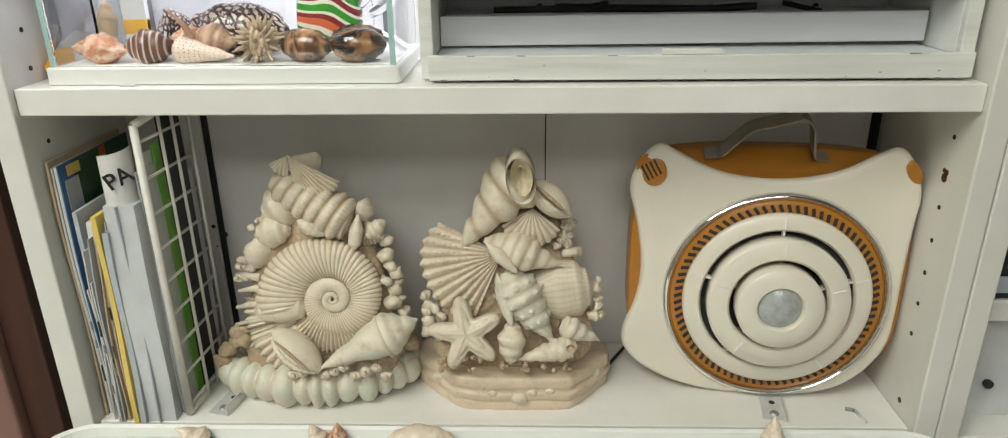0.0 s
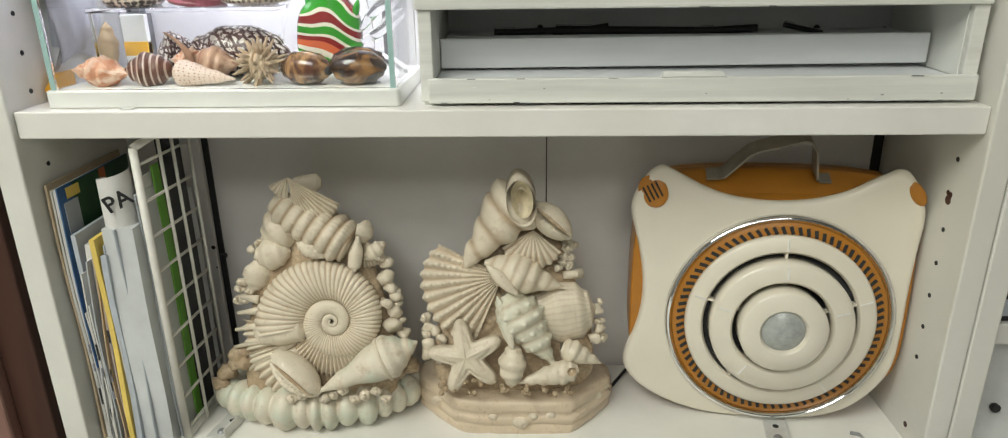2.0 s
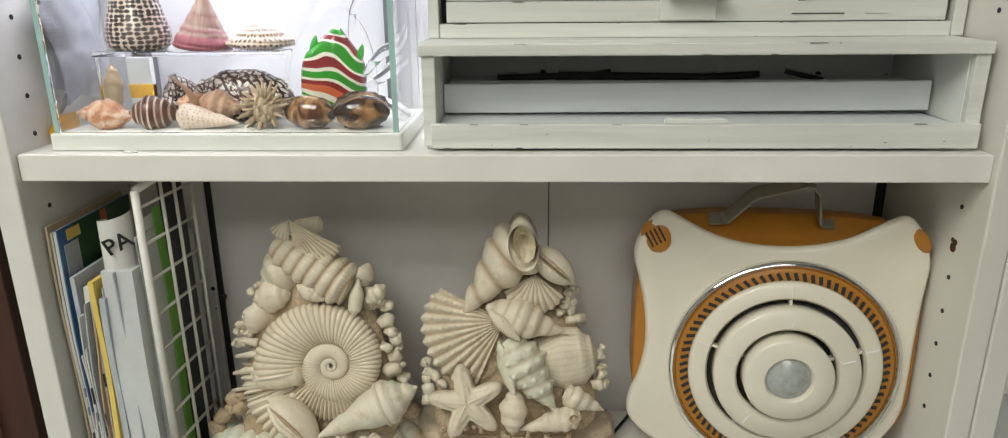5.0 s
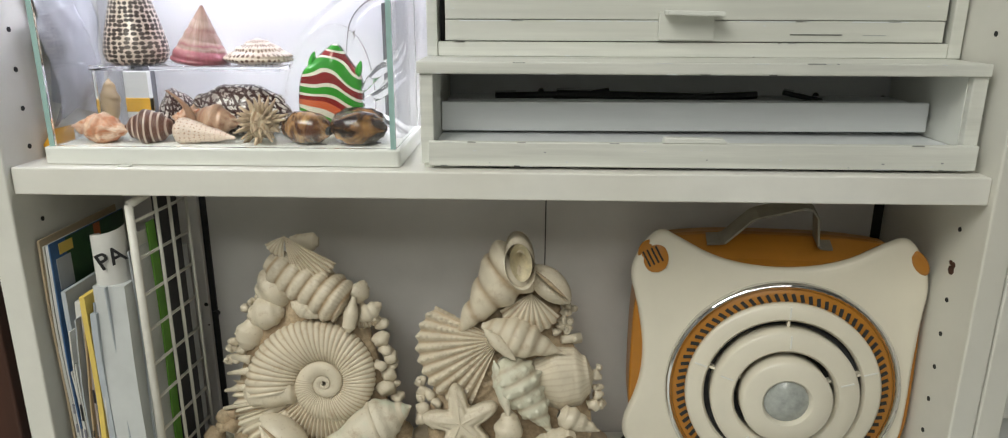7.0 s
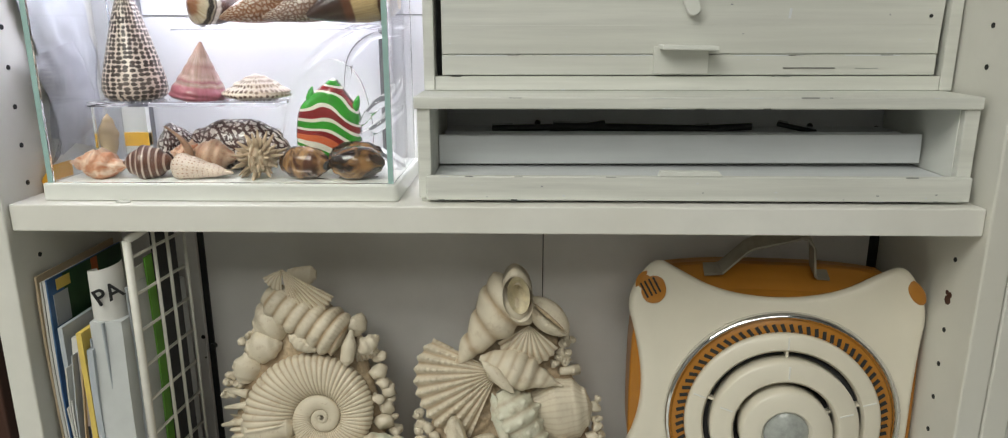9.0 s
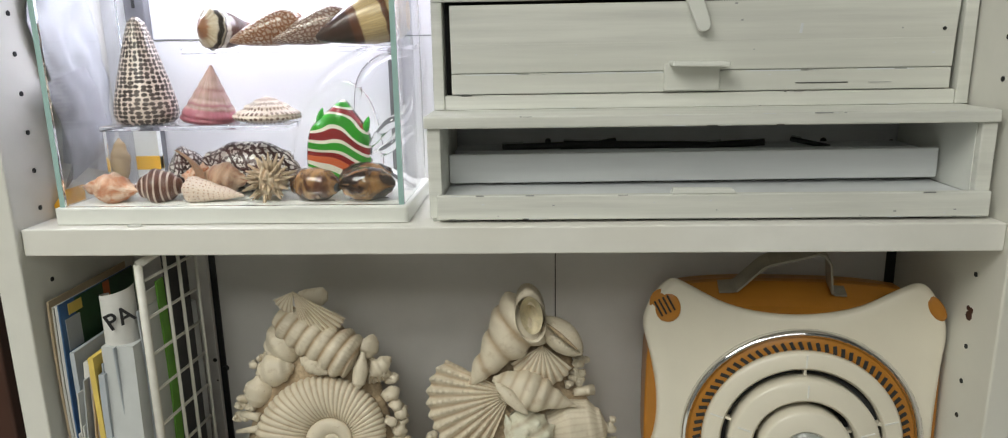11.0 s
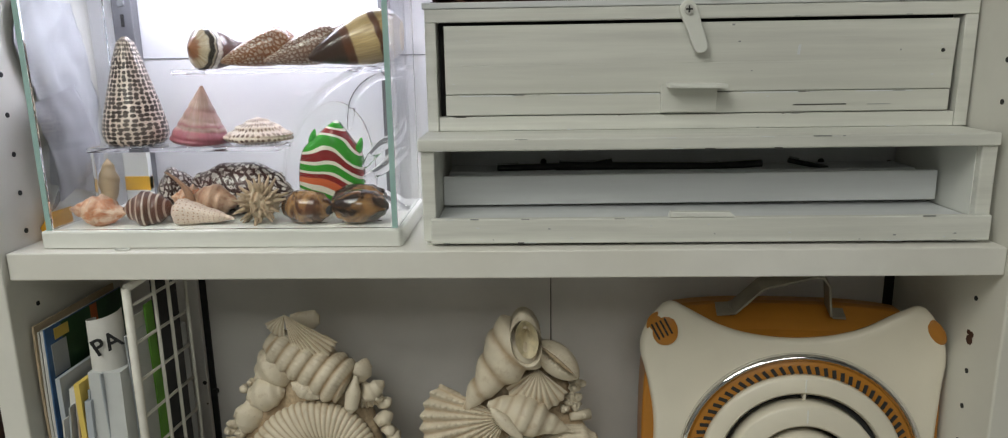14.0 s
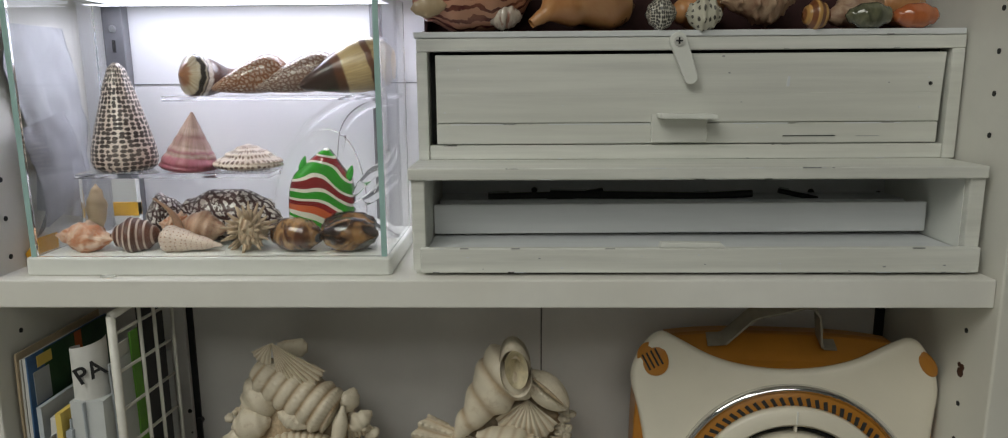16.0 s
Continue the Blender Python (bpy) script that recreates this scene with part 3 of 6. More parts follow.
def fan(apex, aim, spread, radius, ribs, height, d, bead=0.0, short=0.0, seg=6):
    """A scallop half: ribs spread from the apex. aim and spread in degrees."""
    def fn(u, v):
        a = (u - 0.5) * radians(spread)
        s = min(1, v / 0.86)
        wave = math.cos(u * ribs * math.tau)
        r = radius * s * (1 + 0.018 * wave * s) * (1 - short * abs(2 * u - 1) ** 3)
        dome = height * math.sin(math.pi * min(1, 0.08 + 0.86 * s)) ** 0.7 * max(0, math.cos(a / radians(spread) * 2.6)) ** 0.6
        h = dome + 0.0016 * s * wave * (radius / 0.05)
        if bead:
            h += bead * max(0, wave) ** 2 * max(0, math.sin(s * 88))
        if v > 0.86:
            k = (v - 0.86) / 0.14
            r, h = r * (1 - 0.3 * k), h - 0.007 * k
        t = radians(aim) + a
        return on(apex[0] + r * math.cos(t), apex[1] + r * math.sin(t), d + h)
    return sheet(fn, ribs * seg, 90 if bead else 24, wrap=False)


def ammonite(centre, radius, d, v0=0.0, v1=1.0, growth=0.36, turns=3.2, start=192, ribs=60):
    def fn(u, v):
        v = v0 + (v1 - v0) * v
        th = v * turns * math.tau
        r = radius * growth ** (th / math.tau)
        a = u * math.tau
        w = 0.335 * r * (1 + (0.03 - 0.06 * (0.5 - 0.5 * math.cos(ribs * th)) ** 2) * (1 if th < 6.6 else 0.0))
        phi = radians(start) - th
        rc = 0.675 * r + w * math.cos(a)
        h = w * 0.68 * math.sin(a) + 0.012 * (1 - r / radius)
        return on(centre[0] + rc * math.cos(phi) * 1.02, centre[1] + rc * math.sin(phi), d + h)
    return sheet(fn, 22, int(1700 * (v1 - v0)))


def star(centre, radius, d, turn=97):
    def fn(u, v):
        th = u * math.tau
        k = abs(((u * 5) % 1) * 2 - 1)
        edge = radius * (0.45 + 0.53 * ((1 + math.cos(math.pi * (1 - k))) / 2) ** 1.15)
        s = min(1, v / 0.8)
        h = 0.0085 * math.sqrt(max(0, 1 - s ** 3)) + 0.0014 * k ** 10 * (1 - s * 0.4)
        h -= 0.0016 * math.exp(-((s - 0.72) / 0.10) ** 2) * (1 - k ** 10)
        if v > 0.8:
            h = -0.008 * (v - 0.8) / 0.2
        t = radians(turn) + th + math.pi / 5
        return on(centre[0] + edge * s * math.cos(t), centre[1] + edge * s * math.sin(t), d + h)
    return sheet(fn, 80, 18)


def cowrie(length, radius, slit=0.55):
    """A cowrie along x, its toothed mouth towards -y."""
    def fn(u, v):
        a = u * math.tau
        r = radius * math.sin(math.pi * min(0.985, max(0.015, v))) ** 0.55
        off = (a - 1.5 * math.pi) * r
        groove = math.exp(-(off / (radius * 0.11)) ** 2) * slit * (0.25 < v * 1 + 0.2 < 1.15)
        teeth = 0.05 * math.exp(-(off / (radius * 0.3)) ** 2) * math.cos(v * 105)
        r *= 1 - groove + teeth * (0.1 < v < 0.9)
        return Vector((v * length, r * math.sin(a), r * 0.9 * math.cos(a)))
    return sheet(fn, 100, 70)


def barnacles(spots, mat, parent):
    """Small barnacles and pebbles."""
    for k, spot in enumerate(spots):
        part("barnacle", nubs([spot], k), mat, parent, smooth=True)


def nubs(spots, seed=0):
    """Small round nubs; the smallest have a little tube."""
    bm = bmesh.new()
    for k, (a, b, r, d) in enumerate(spots):
        p = on(a, b, d)
        sq = Matrix.Diagonal((1, 0.9, 0.85 + 0.3 * ((k * 7) % 3) / 2, 1))
        bmesh.ops.create_icosphere(bm, subdivisions=2, radius=r, matrix=Matrix.Translation(p) @ sq)
        if r < 0.006:
            bmesh.ops.create_cone(bm, cap_ends=True, segments=9, radius1=r * 0.5, radius2=r * 0.32, depth=r * 0.8, matrix=Matrix.Translation(p + Vector((0, -r * 0.9, r * 0.35))) @ pose(0, 0, 0, 70))
    for vert in bm.verts:
        k = 1 + 0.0012 * noise.noise(vert.co * 170) / max(0.002, spots[0][2]) * 4
        c = on(*spots[0][:2], spots[0][3])
        if len(spots) == 1:
            vert.co = c + (vert.co - c) * min(1.3, max(0.7, k))
    return bm


WHELK = curve_of(((0, 0.10), (0.18, 0.46), (0.45, 0.92), (0.58, 1.0), (0.70, 0.78), (0.85, 0.42), (1, 0.05)))
SPIRE = curve_of(((0, 0.35), (0.12, 0.9), (0.28, 1.0), (0.5, 0.78), (0.75, 0.46), (1, 0.08)))
EGG = curve_of(((0, 0.12), (0.15, 0.6), (0.42, 1.0), (0.7, 0.82), (0.9, 0.45), (1, 0.08)))


def sized(f, r):
    return lambda v: r * f(v)


def lump_ring(path, radius, lumps):
    """A knobbly garland swept along a path of points."""
    pts = [Vector(p) for p in path]
    n = len(pts) - 1

    def at(v):
        k = min(n - 1, int(v * n))
        p0, p1, p2, p3 = (pts[min(n, max(0, k + j))] for j in (-1, 0, 1, 2))
        t = v * n - k
        return 0.5 * (2 * p1 + (p2 - p0) * t + (2 * p0 - 5 * p1 + 4 * p2 - p3) * t * t + (3 * p1 - p0 - 3 * p2 + p3) * t ** 3)

    def fn(u, v):
        c = at(v)
        fwd = (at(min(1, v + 0.01)) - at(max(0, v - 0.01))).normalized()
        side = fwd.cross(Vector((0, 0, 1))).normalized()
        k = v * lumps + 0.16 * math.sin(v * 23)
        r = radius * (0.60 + 0.42 * abs(math.sin(math.pi * k)) ** 0.5) * (0.95 + 0.09 * math.sin(int(k) * 2.4))
        r *= math.sin(math.pi * min(0.97, max(0.03, v))) ** 0.25
        a = u * math.tau
        return c + side * (r * math.cos(a)) + Vector((0, 0, max(-c.z, r * 1.02 * math.sin(a))))
    return sheet(fn, 20, lumps * 12)


s1 = thing("shell_ornament", (-0.175, 0.05, LOW), "cream resin ornament of a large ammonite among seashells", "ornament", "resin shell ornaments")
SHELLY = (0.72, 0.64, 0.505)
part("mound", mound([(-0.020, 0.222), (0.012, 0.222), (0.030, 0.2), (0.050, 0.176), (0.064, 0.14), (0.074, 0.1), (0.08, 0.05), (0.075, 0.012), (0, 0.004), (-0.08, 0.012), (-0.074, 0.06), (-0.068, 0.11), (-0.056, 0.15), (-0.042, 0.18)], 0.012), RESINDARK, s1, "sandy brown backing, darkened behind the cream shells")
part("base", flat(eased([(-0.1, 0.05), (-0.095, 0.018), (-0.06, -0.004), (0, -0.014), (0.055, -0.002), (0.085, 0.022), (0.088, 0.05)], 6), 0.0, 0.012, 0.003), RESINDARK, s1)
part("ammonite", ammonite((0.0192, 0.1015), 0.0765, 0.012, 0.0, 0.335), wash_shaded("ammonite_wash_shade", SHELLY, 0, 64.32, 0, amount=0.75), s1, "large ribbed spiral shell")
part("inner_whorl", ammonite((0.0192, 0.1015), 0.0765, 0.012, 0.335, 1.0), RESIN, s1, "smooth inner whorls of the spiral")
part("ammonite_lip", moved(lathe(sized(curve_of(((0, 0.3), (0.15, 0.85), (0.5, 1.0), (0.85, 0.85), (1, 0.3))), 0.0155), 0.054), between(on(-0.0585, 0.0900, 0.012), on(-0.0060, 0.0955, 0.014))), RESIN, s1)
part("under_fan", fan((0.004, 0.088), 226, 62, 0.076, 9, 0.006, 0.010), wash_shaded("under_fan_wash_shade", SHELLY, 9, 0, 0), s1)
part("side_fan", fan((0.006, 0.092), 192, 40, 0.078, 7, 0.006, 0.008), wash_shaded("side_fan_wash_shade", SHELLY, 7, 0, 0), s1)
part("lower_fan", fan((0.0192, 0.104), 275, 118, 0.058, 24, 0.010, 0.012, seg=5), wash_shaded("rays_wash_shade", SHELLY, 24, 0, 0), s1)
part("top_fan", fan((-0.0160, 0.2365), 308, 50, 0.055, 10, 0.006, 0.020), wash_shaded("top_fan_wash_shade", SHELLY, 10, 0, 0), s1, "ribbed fan across the top")
part("top_fan_wing", fan((-0.0150, 0.2360), 236, 66, 0.0200, 5, 0.005, 0.020), wash_shaded("wing_wash_shade", SHELLY, 5, 0, 0), s1)
part("top_nub", moved(lathe(sized(curve_of(((0, 0.5), (0.3, 0.8), (0.8, 1.0), (1, 0.5))), 0.0088), 0.026, squash=0.6), between(on(-0.014, 0.2325, 0.010), on(0.0195, 0.2320, 0.006))), RESIN, s1)
part("ribbed_shell", moved(lathe(sized(curve_of(((0, 0.35), (0.12, 0.72), (0.5, 0.90), (0.85, 1.0), (0.96, 0.85), (1, 0.3))), 0.0215), 0.084, whorl=0.15, whorls=7, ribs=34, rib=0.012, nu=136, nv=112), between(on(-0.034, 0.214, 0.012), on(0.043, 0.1715, 0.014), 30)), wash_shaded("ribbed_wash_shade", SHELLY, 1, 7, 3.1416, amount=0.9), s1, "banded shell with bulging whorls")
part("smooth_shell", moved(lathe(sized(EGG, 0.0205), 0.046), between(on(-0.047, 0.178, 0.004), on(-0.010, 0.204, 0.004))), RESIN, s1)
part("lip_shell", moved(lathe(sized(EGG, 0.0080), 0.030, whorl=0.08), between(on(-0.010, 0.1765, 0.022), on(0.0160, 0.1635, 0.022))), RESIN, s1)
part("clam", moved(lathe(sized(EGG, 0.0158), 0.036, squash=0.8), between(on(-0.0545, 0.162, 0.012), on(-0.0195, 0.169, 0.012))), RESIN, s1)
part("clam", moved(lathe(sized(EGG, 0.0150), 0.034, squash=0.7), between(on(-0.047, 0.162, 0.008), on(-0.057, 0.132, 0.01))), RESIN, s1)
part("cap_shell", moved(lathe(sized(EGG, 0.0105), 0.024, squash=0.6), between(on(0.0465, 0.175, 0.012), on(0.0535, 0.196, 0.010))), RESIN, s1)
part("trumpet_mouth", moved(lathe(sized(curve_of(((0, 0.35), (0.15, 0.9), (0.5, 1.0), (1, 0.3))), 0.0068), 0.033), between(on(0.0420, 0.1500, 0.022), on(0.0465, 0.180, 0.020))), RESIN, s1)
part("fan_frill", fan((0.050, 0.180), -72, 60, 0.028, 6, 0.006, 0.006), wash_shaded("frill_wash_shade", SHELLY, 7, 0, 0), s1)
part("curl_shell", moved(lathe(sized(EGG, 0.0085), 0.026, whorl=0.12, whorls=3), between(on(0.050, 0.160, 0.014), on(0.067, 0.175, 0.008))), RESIN, s1)
part("cowrie", moved(cowrie(0.060, 0.0170), between(on(-0.0385, 0.0715, 0.026), on(0.0085, 0.0325, 0.034), 8)), RESIN, s1, "cowrie with a toothed mouth")
# dark strip over the cowrie's groove, painting in the slit's shade
part("mouth_slit", moved(lathe(sized(EGG, 0.0018), 0.050), between(on(-0.0335, 0.0660, 0.0425), on(0.0040, 0.0350, 0.0505))), RESINDARK, s1)
part("whelk", moved(lathe(sized(curve_of(((0, 0.07), (0.30, 0.44), (0.58, 0.84), (0.72, 1.0), (0.80, 0.78), (0.9, 0.4), (1, 0.05))), 0.0215), 0.105, whorl=0.0, nu=36, nv=60), between(on(0.0055, 0.0350, 0.034), on(0.0930, 0.0795, 0.020))), RESINGREEN, s1, "long smooth whelk with a pale green sheen")
part("whelk_spire", moved(lathe(sized(curve_of(((0, 1.0), (0.4, 0.74), (0.75, 0.42), (1, 0.10))), 0.0205), 0.036, whorl=0.18, whorls=3, nv=50), between(on(0.0660, 0.0655, 0.0245), on(0.0965, 0.0812, 0.0190))), wash_shaded("spire_wash_shade", SHELLY, 1, 3, 3.1416), s1)
for p, q in (((-0.048, 0.112), (-0.0757, 0.1080)), ((-0.046, 0.098), (-0.0790, 0.0915)), ((-0.052, 0.122), (-0.072, 0.124)), ((-0.030, 0.086), (-0.0810, 0.0745)), ((-0.020, 0.082), (-0.0690, 0.0520)), ((-0.018, 0.074), (-0.0530, 0.0310))):
    part("spine", rod(on(*p, 0.014), on(*q, 0.008), 0.0046, 0.0018, 8), RESIN, s1, smooth=True)
barnacles([(0.0682, 0.1435, 0.0085, 0.006), (0.0730, 0.133, 0.007, 0.006), (0.0768, 0.126, 0.0075, 0.004), (0.068, 0.119, 0.006, 0.012), (0.075, 0.110, 0.0085, 0.006), (0.0727, 0.0974, 0.0095, 0.008), (0.0833, 0.0876, 0.0065, 0.002), (0.080, 0.1, 0.006, 0.002), (0.069, 0.157, 0.006, 0.004), (0.064, 0.162, 0.005, 0.008), (0.077, 0.117, 0.006, 0.002)], RESIN, s1)
barnacles([(-0.053, 0.1756, 0.0050, 0.004), (-0.060, 0.170, 0.0045, 0.002), (-0.0465, 0.1795, 0.004, 0.004), (-0.065, 0.146, 0.0055, 0.003), (-0.0698, 0.1381, 0.006, 0.004), (-0.074, 0.131, 0.005, 0.002), (-0.077, 0.121, 0.0055, 0.002), (-0.0691, 0.1223, 0.006, 0.006), (-0.064, 0.130, 0.005, 0.006)], RESIN, s1)
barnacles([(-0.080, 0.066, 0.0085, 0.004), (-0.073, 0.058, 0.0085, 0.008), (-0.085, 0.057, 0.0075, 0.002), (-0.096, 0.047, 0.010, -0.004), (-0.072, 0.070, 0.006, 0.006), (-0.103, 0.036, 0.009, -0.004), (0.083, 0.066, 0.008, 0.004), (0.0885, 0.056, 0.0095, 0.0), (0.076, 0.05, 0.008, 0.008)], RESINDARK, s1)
barnacles([(-0.02 + 0.010 * j, 0.028 + 0.004 * (j % 3), 0.0052, 0.028 + 0.003 * (j % 2)) for j in range(10)], RESIN, s1)
part("shell_garland", lump_ring([(-0.102, 0.042, 0.020), (-0.098, 0.012, 0.020), (-0.064, -0.006, 0.020), (-0.025, -0.015, 0.020), (0.008, -0.015, 0.020), (0.042, -0.007, 0.020), (0.074, 0.010, 0.020), (0.091, 0.040, 0.020)], 0.0210, 16), RESINGREEN, s1, "knobbly garland of cream shells along the foot")

APRICOT = plain("cream_hollow", (0.66, 0.58, 0.40), 0.5, vary=0.16, grain=160, relief=0.4, stain=(0.48, 0.38, 0.22))
s2 = thing("shell_ornament", (0.015, 0.05, LOW), "cream resin ornament of starfish, scallops and whelks on plinth", "ornament", "resin shell ornaments")
plan = eased([(-0.099, 0.062), (-0.0985, 0.030), (-0.094, 0.018), (-0.058, -0.019), (-0.047, -0.026), (0.050, -0.026), (0.061, -0.019), (0.092, 0.018), (0.0965, 0.030), (0.096, 0.062)], 7)


def weathered(outline, h, seed=2.0):
    """A low plinth of worn layers: ledges run round it, its sides and top are uneven."""
    n = len(outline)
    c = Vector((0.0, 0.02))
    side = ((0.0, 0.99), (0.08, 1.01), (0.20, 1.005), (0.30, 0.985), (0.36, 1.02), (0.50, 1.025), (0.58, 0.99), (0.66, 0.985), (0.74, 1.01), (0.88, 1.0), (0.97, 0.975), (1.0, 0.95))

    def fn(u, v):
        p = Vector(outline[int(u * n + 0.5) % n])
        if v < 0.7:
            k = v / 0.7 * (len(side) - 1)
            a, b2 = side[int(k)], side[min(len(side) - 1, int(k) + 1)]
            z, r = (a[t] + (b2[t] - a[t]) * (k - int(k)) for t in (0, 1))
        else:
            z, r = 1.0, 0.95 * (1 - (v - 0.7) / 0.3)
        q = c + (p - c) * r
        w = noise.noise(Vector((q.x * 70 + seed, q.y * 70, z * 2.2))) * 0.0016 + noise.noise(Vector((q.x * 220, q.y * 220, z * 7))) * 0.0007
        q += (p - c).normalized() * (w if v < 0.7 else 0)
        return Vector((q.x, q.y, max(0.0, h * z + (w if z > 0.1 else 0) + 0.0012 * math.sin(9 * u * math.tau + seed) * z * (1 - z) * 4)))
    return sheet(fn, n, 40)


part("plinth", weathered(plan, 0.0345), antique("plinth_resin", (0.70, 0.58, 0.43)), s2, "stone-like plinth of worn layers")
for x, y, z, r in ((0.006, -0.027, 0.014, 0.0075), (0.05, -0.019, 0.013, 0.007), (-0.075, 0.0, 0.020, 0.0065), (-0.06, -0.010, 0.016, 0.005), (0.018, -0.026, 0.020, 0.0045), (0.078, 0.008, 0.022, 0.0075), (0.088, 0.02, 0.026, 0.006), (-0.02, -0.026, 0.019, 0.004), (0.035, -0.025, 0.021, 0.0045)):
    bm = bmesh.new()
    bmesh.ops.create_icosphere(bm, subdivisions=2, radius=r, matrix=Matrix.Translation((x, y, z)) @ Matrix.Diagonal((1.1, 0.55, 0.85, 1)))
    part("pebble", bm, RESIN, s2, smooth=True)
part("mound", mound([(0.0, 0.215), (0.03, 0.2), (0.046, 0.185), (0.052, 0.155), (0.07, 0.125), (0.078, 0.09), (0.08, 0.04), (0.04, 0.026), (-0.05, 0.026), (-0.084, 0.04), (-0.079, 0.085), (-0.07, 0.12), (-0.04, 0.15), (-0.03, 0.19)], 0.010, 0.006, 5.0), RESINDARK, s2, "sandy brown backing, darkened behind the cream shells")
part("trumpet_shell", moved(lathe(sized(curve_of(((0, 0.60), (0.06, 0.93), (0.2, 1.0), (0.38, 0.78), (0.7, 0.44), (1, 0.10))), 0.0262), 0.094, whorl=0.20, whorls=4.2, nu=40, nv=80), between(on(0.0095, 0.2225, 0.020), on(-0.0450, 0.1555, 0.016), 40)), wash_shaded("trumpet_wash_shade", SHELLY, 1, 4.2, 3.1416), s2, "trumpet shell with an open mouth")
part("trumpet_lip", moved(sheet(lambda u, v: Vector((0.0128 * math.cos(u * math.tau) * (1 - 0.55 * abs(2 * v - 1) if v > 0.5 else 1), -0.004 + 0.022 * (v if v < 0.5 else 1 - v) * (-1 if v < 0.5 else 1), 0.0245 * math.sin(u * math.tau) * (1 - 0.6 * (2 * v - 1) if v > 0.5 else 0.75 + 0.5 * v))), 32, 14), pose(0.0075, -0.004, 0.2330, 12, -8, 0)), RESIN, s2)
part("trumpet_mouth", moved(sheet(lambda u, v: Vector((0.0095 * v * math.cos(u * math.tau), 0.016 * (1 - v), 0.0190 * v * math.sin(u * math.tau))), 28, 6), pose(0.0085, -0.0174, 0.2345, 12, -6, 0)), APRICOT, s2, "hollow cream mouth")
part("cowrie", moved(cowrie(0.048, 0.0152), between(on(0.0165, 0.2115, 0.024), on(0.0520, 0.1810, 0.022), -12)), RESIN, s2, "cowrie with a toothed mouth")
# second dark strip, in place of shade inside this cowrie's slit
part("mouth_slit", moved(lathe(sized(EGG, 0.0018), 0.038), between(on(0.0205, 0.2080, 0.0395), on(0.0475, 0.1850, 0.0375))), RESINDARK, s2)
part("scallop", fan((0.0180, 0.1880), 266, 112, 0.0370, 9, 0.009, 0.016, short=0.10), wash_shaded("scallop_wash_shade", SHELLY, 9, 0, 0), s2, "small ribbed scallop")
part("large_scallop", fan((-0.0100, 0.1450), 200, 94, 0.0780, 11, 0.010, 0.010, bead=0.0026, short=0.16), wash_shaded("large_scallop_wash_shade", SHELLY, 11, 0, 0), s2, "large beaded scallop fan")
part("whelk", moved(lathe(sized(curve_of(((0, 0.15), (0.15, 0.62), (0.4, 1.0), (0.58, 0.88), (0.72, 0.52), (1, 0.06))), 0.0178), 0.078, whorl=0.08, whorls=7, nu=40, nv=80), between(on(-0.0265, 0.1585, 0.022), on(0.0490, 0.1335, 0.022))), wash_shaded("small_whelk_wash_shade", SHELLY, 1, 7, 3.1416, amount=0.5), s2)
part("whelk_lip", moved(lathe(sized(EGG, 0.0062), 0.040), between(on(-0.0240, 0.1560, 0.034), on(0.0040, 0.1290, 0.036))), RESIN, s2)
part("knobbed_whelk", moved(lathe(sized(curve_of(((0, 0.2), (0.12, 0.8), (0.32, 1.0), (0.6, 0.70), (1, 0.14))), 0.0205), 0.080, whorl=0.10, whorls=6, knob=0.17, nu=72, nv=96), between(on(-0.0085, 0.1285, 0.022), on(0.0365, 0.0635, 0.024), 30)), wash_shaded("knobbed_wash_shade", (0.71, 0.69, 0.56), 1, 6, 3.1416, amount=0.5), s2, "knobbed whelk with a pale green sheen")
part("whelk_lip", moved(lathe(sized(EGG, 0.0080), 0.052, squash=0.7), between(on(-0.0150, 0.1270, 0.028), on(-0.0020, 0.0820, 0.034))), RESINGREEN, s2)
part("clam", moved(lathe(sized(curve_of(((0, 0.22), (0.2, 0.74), (0.5, 1.0), (0.74, 0.92), (0.90, 0.62), (1, 0.08))), 0.0315), 0.066, whorl=0.007, whorls=15, squash=0.6, ribs=30, rib=0.006, nu=120, nv=70), between(on(0.0120, 0.1040, 0.008), on(0.0775, 0.1140, 0.006))), wash_shaded("clam_wash_shade", SHELLY, 30, 0, 0, amount=0.25), s2, "broad smooth clam")
part("starfish", star((-0.0440, 0.0690), 0.0375, 0.028, 65), RESIN, s2, "five-armed starfish")
part("egg_shell", moved(lathe(sized(EGG, 0.0130), 0.042, whorl=0.12, whorls=3), between(on(-0.0005, 0.0830, 0.028), on(-0.0020, 0.0430, 0.032), 20)), RESIN, s2)
part("turret_shell", moved(lathe(sized(SPIRE, 0.0112), 0.058, whorl=0.12, whorls=6, nv=60), between(on(0.0600, 0.0585, 0.026), on(0.0040, 0.0450, 0.030))), RESIN, s2)
part("turret_mouth", moved(sheet(lambda u, v: Vector((0.0042 * v * math.cos(u * math.tau), 0.004 * (1 - v), 0.0046 * v * math.sin(u * math.tau))), 20, 4), Matrix.Translation(on(0.0535, 0.0575, 0.0385))), RESINDARK, s2, "small dark mouth")
part("turret_shell", moved(lathe(sized(SPIRE, 0.0110), 0.042, whorl=0.14, whorls=4, nv=50), between(on(0.0440, 0.0785, 0.022), on(0.0840, 0.0615, 0.018))), RESIN, s2)
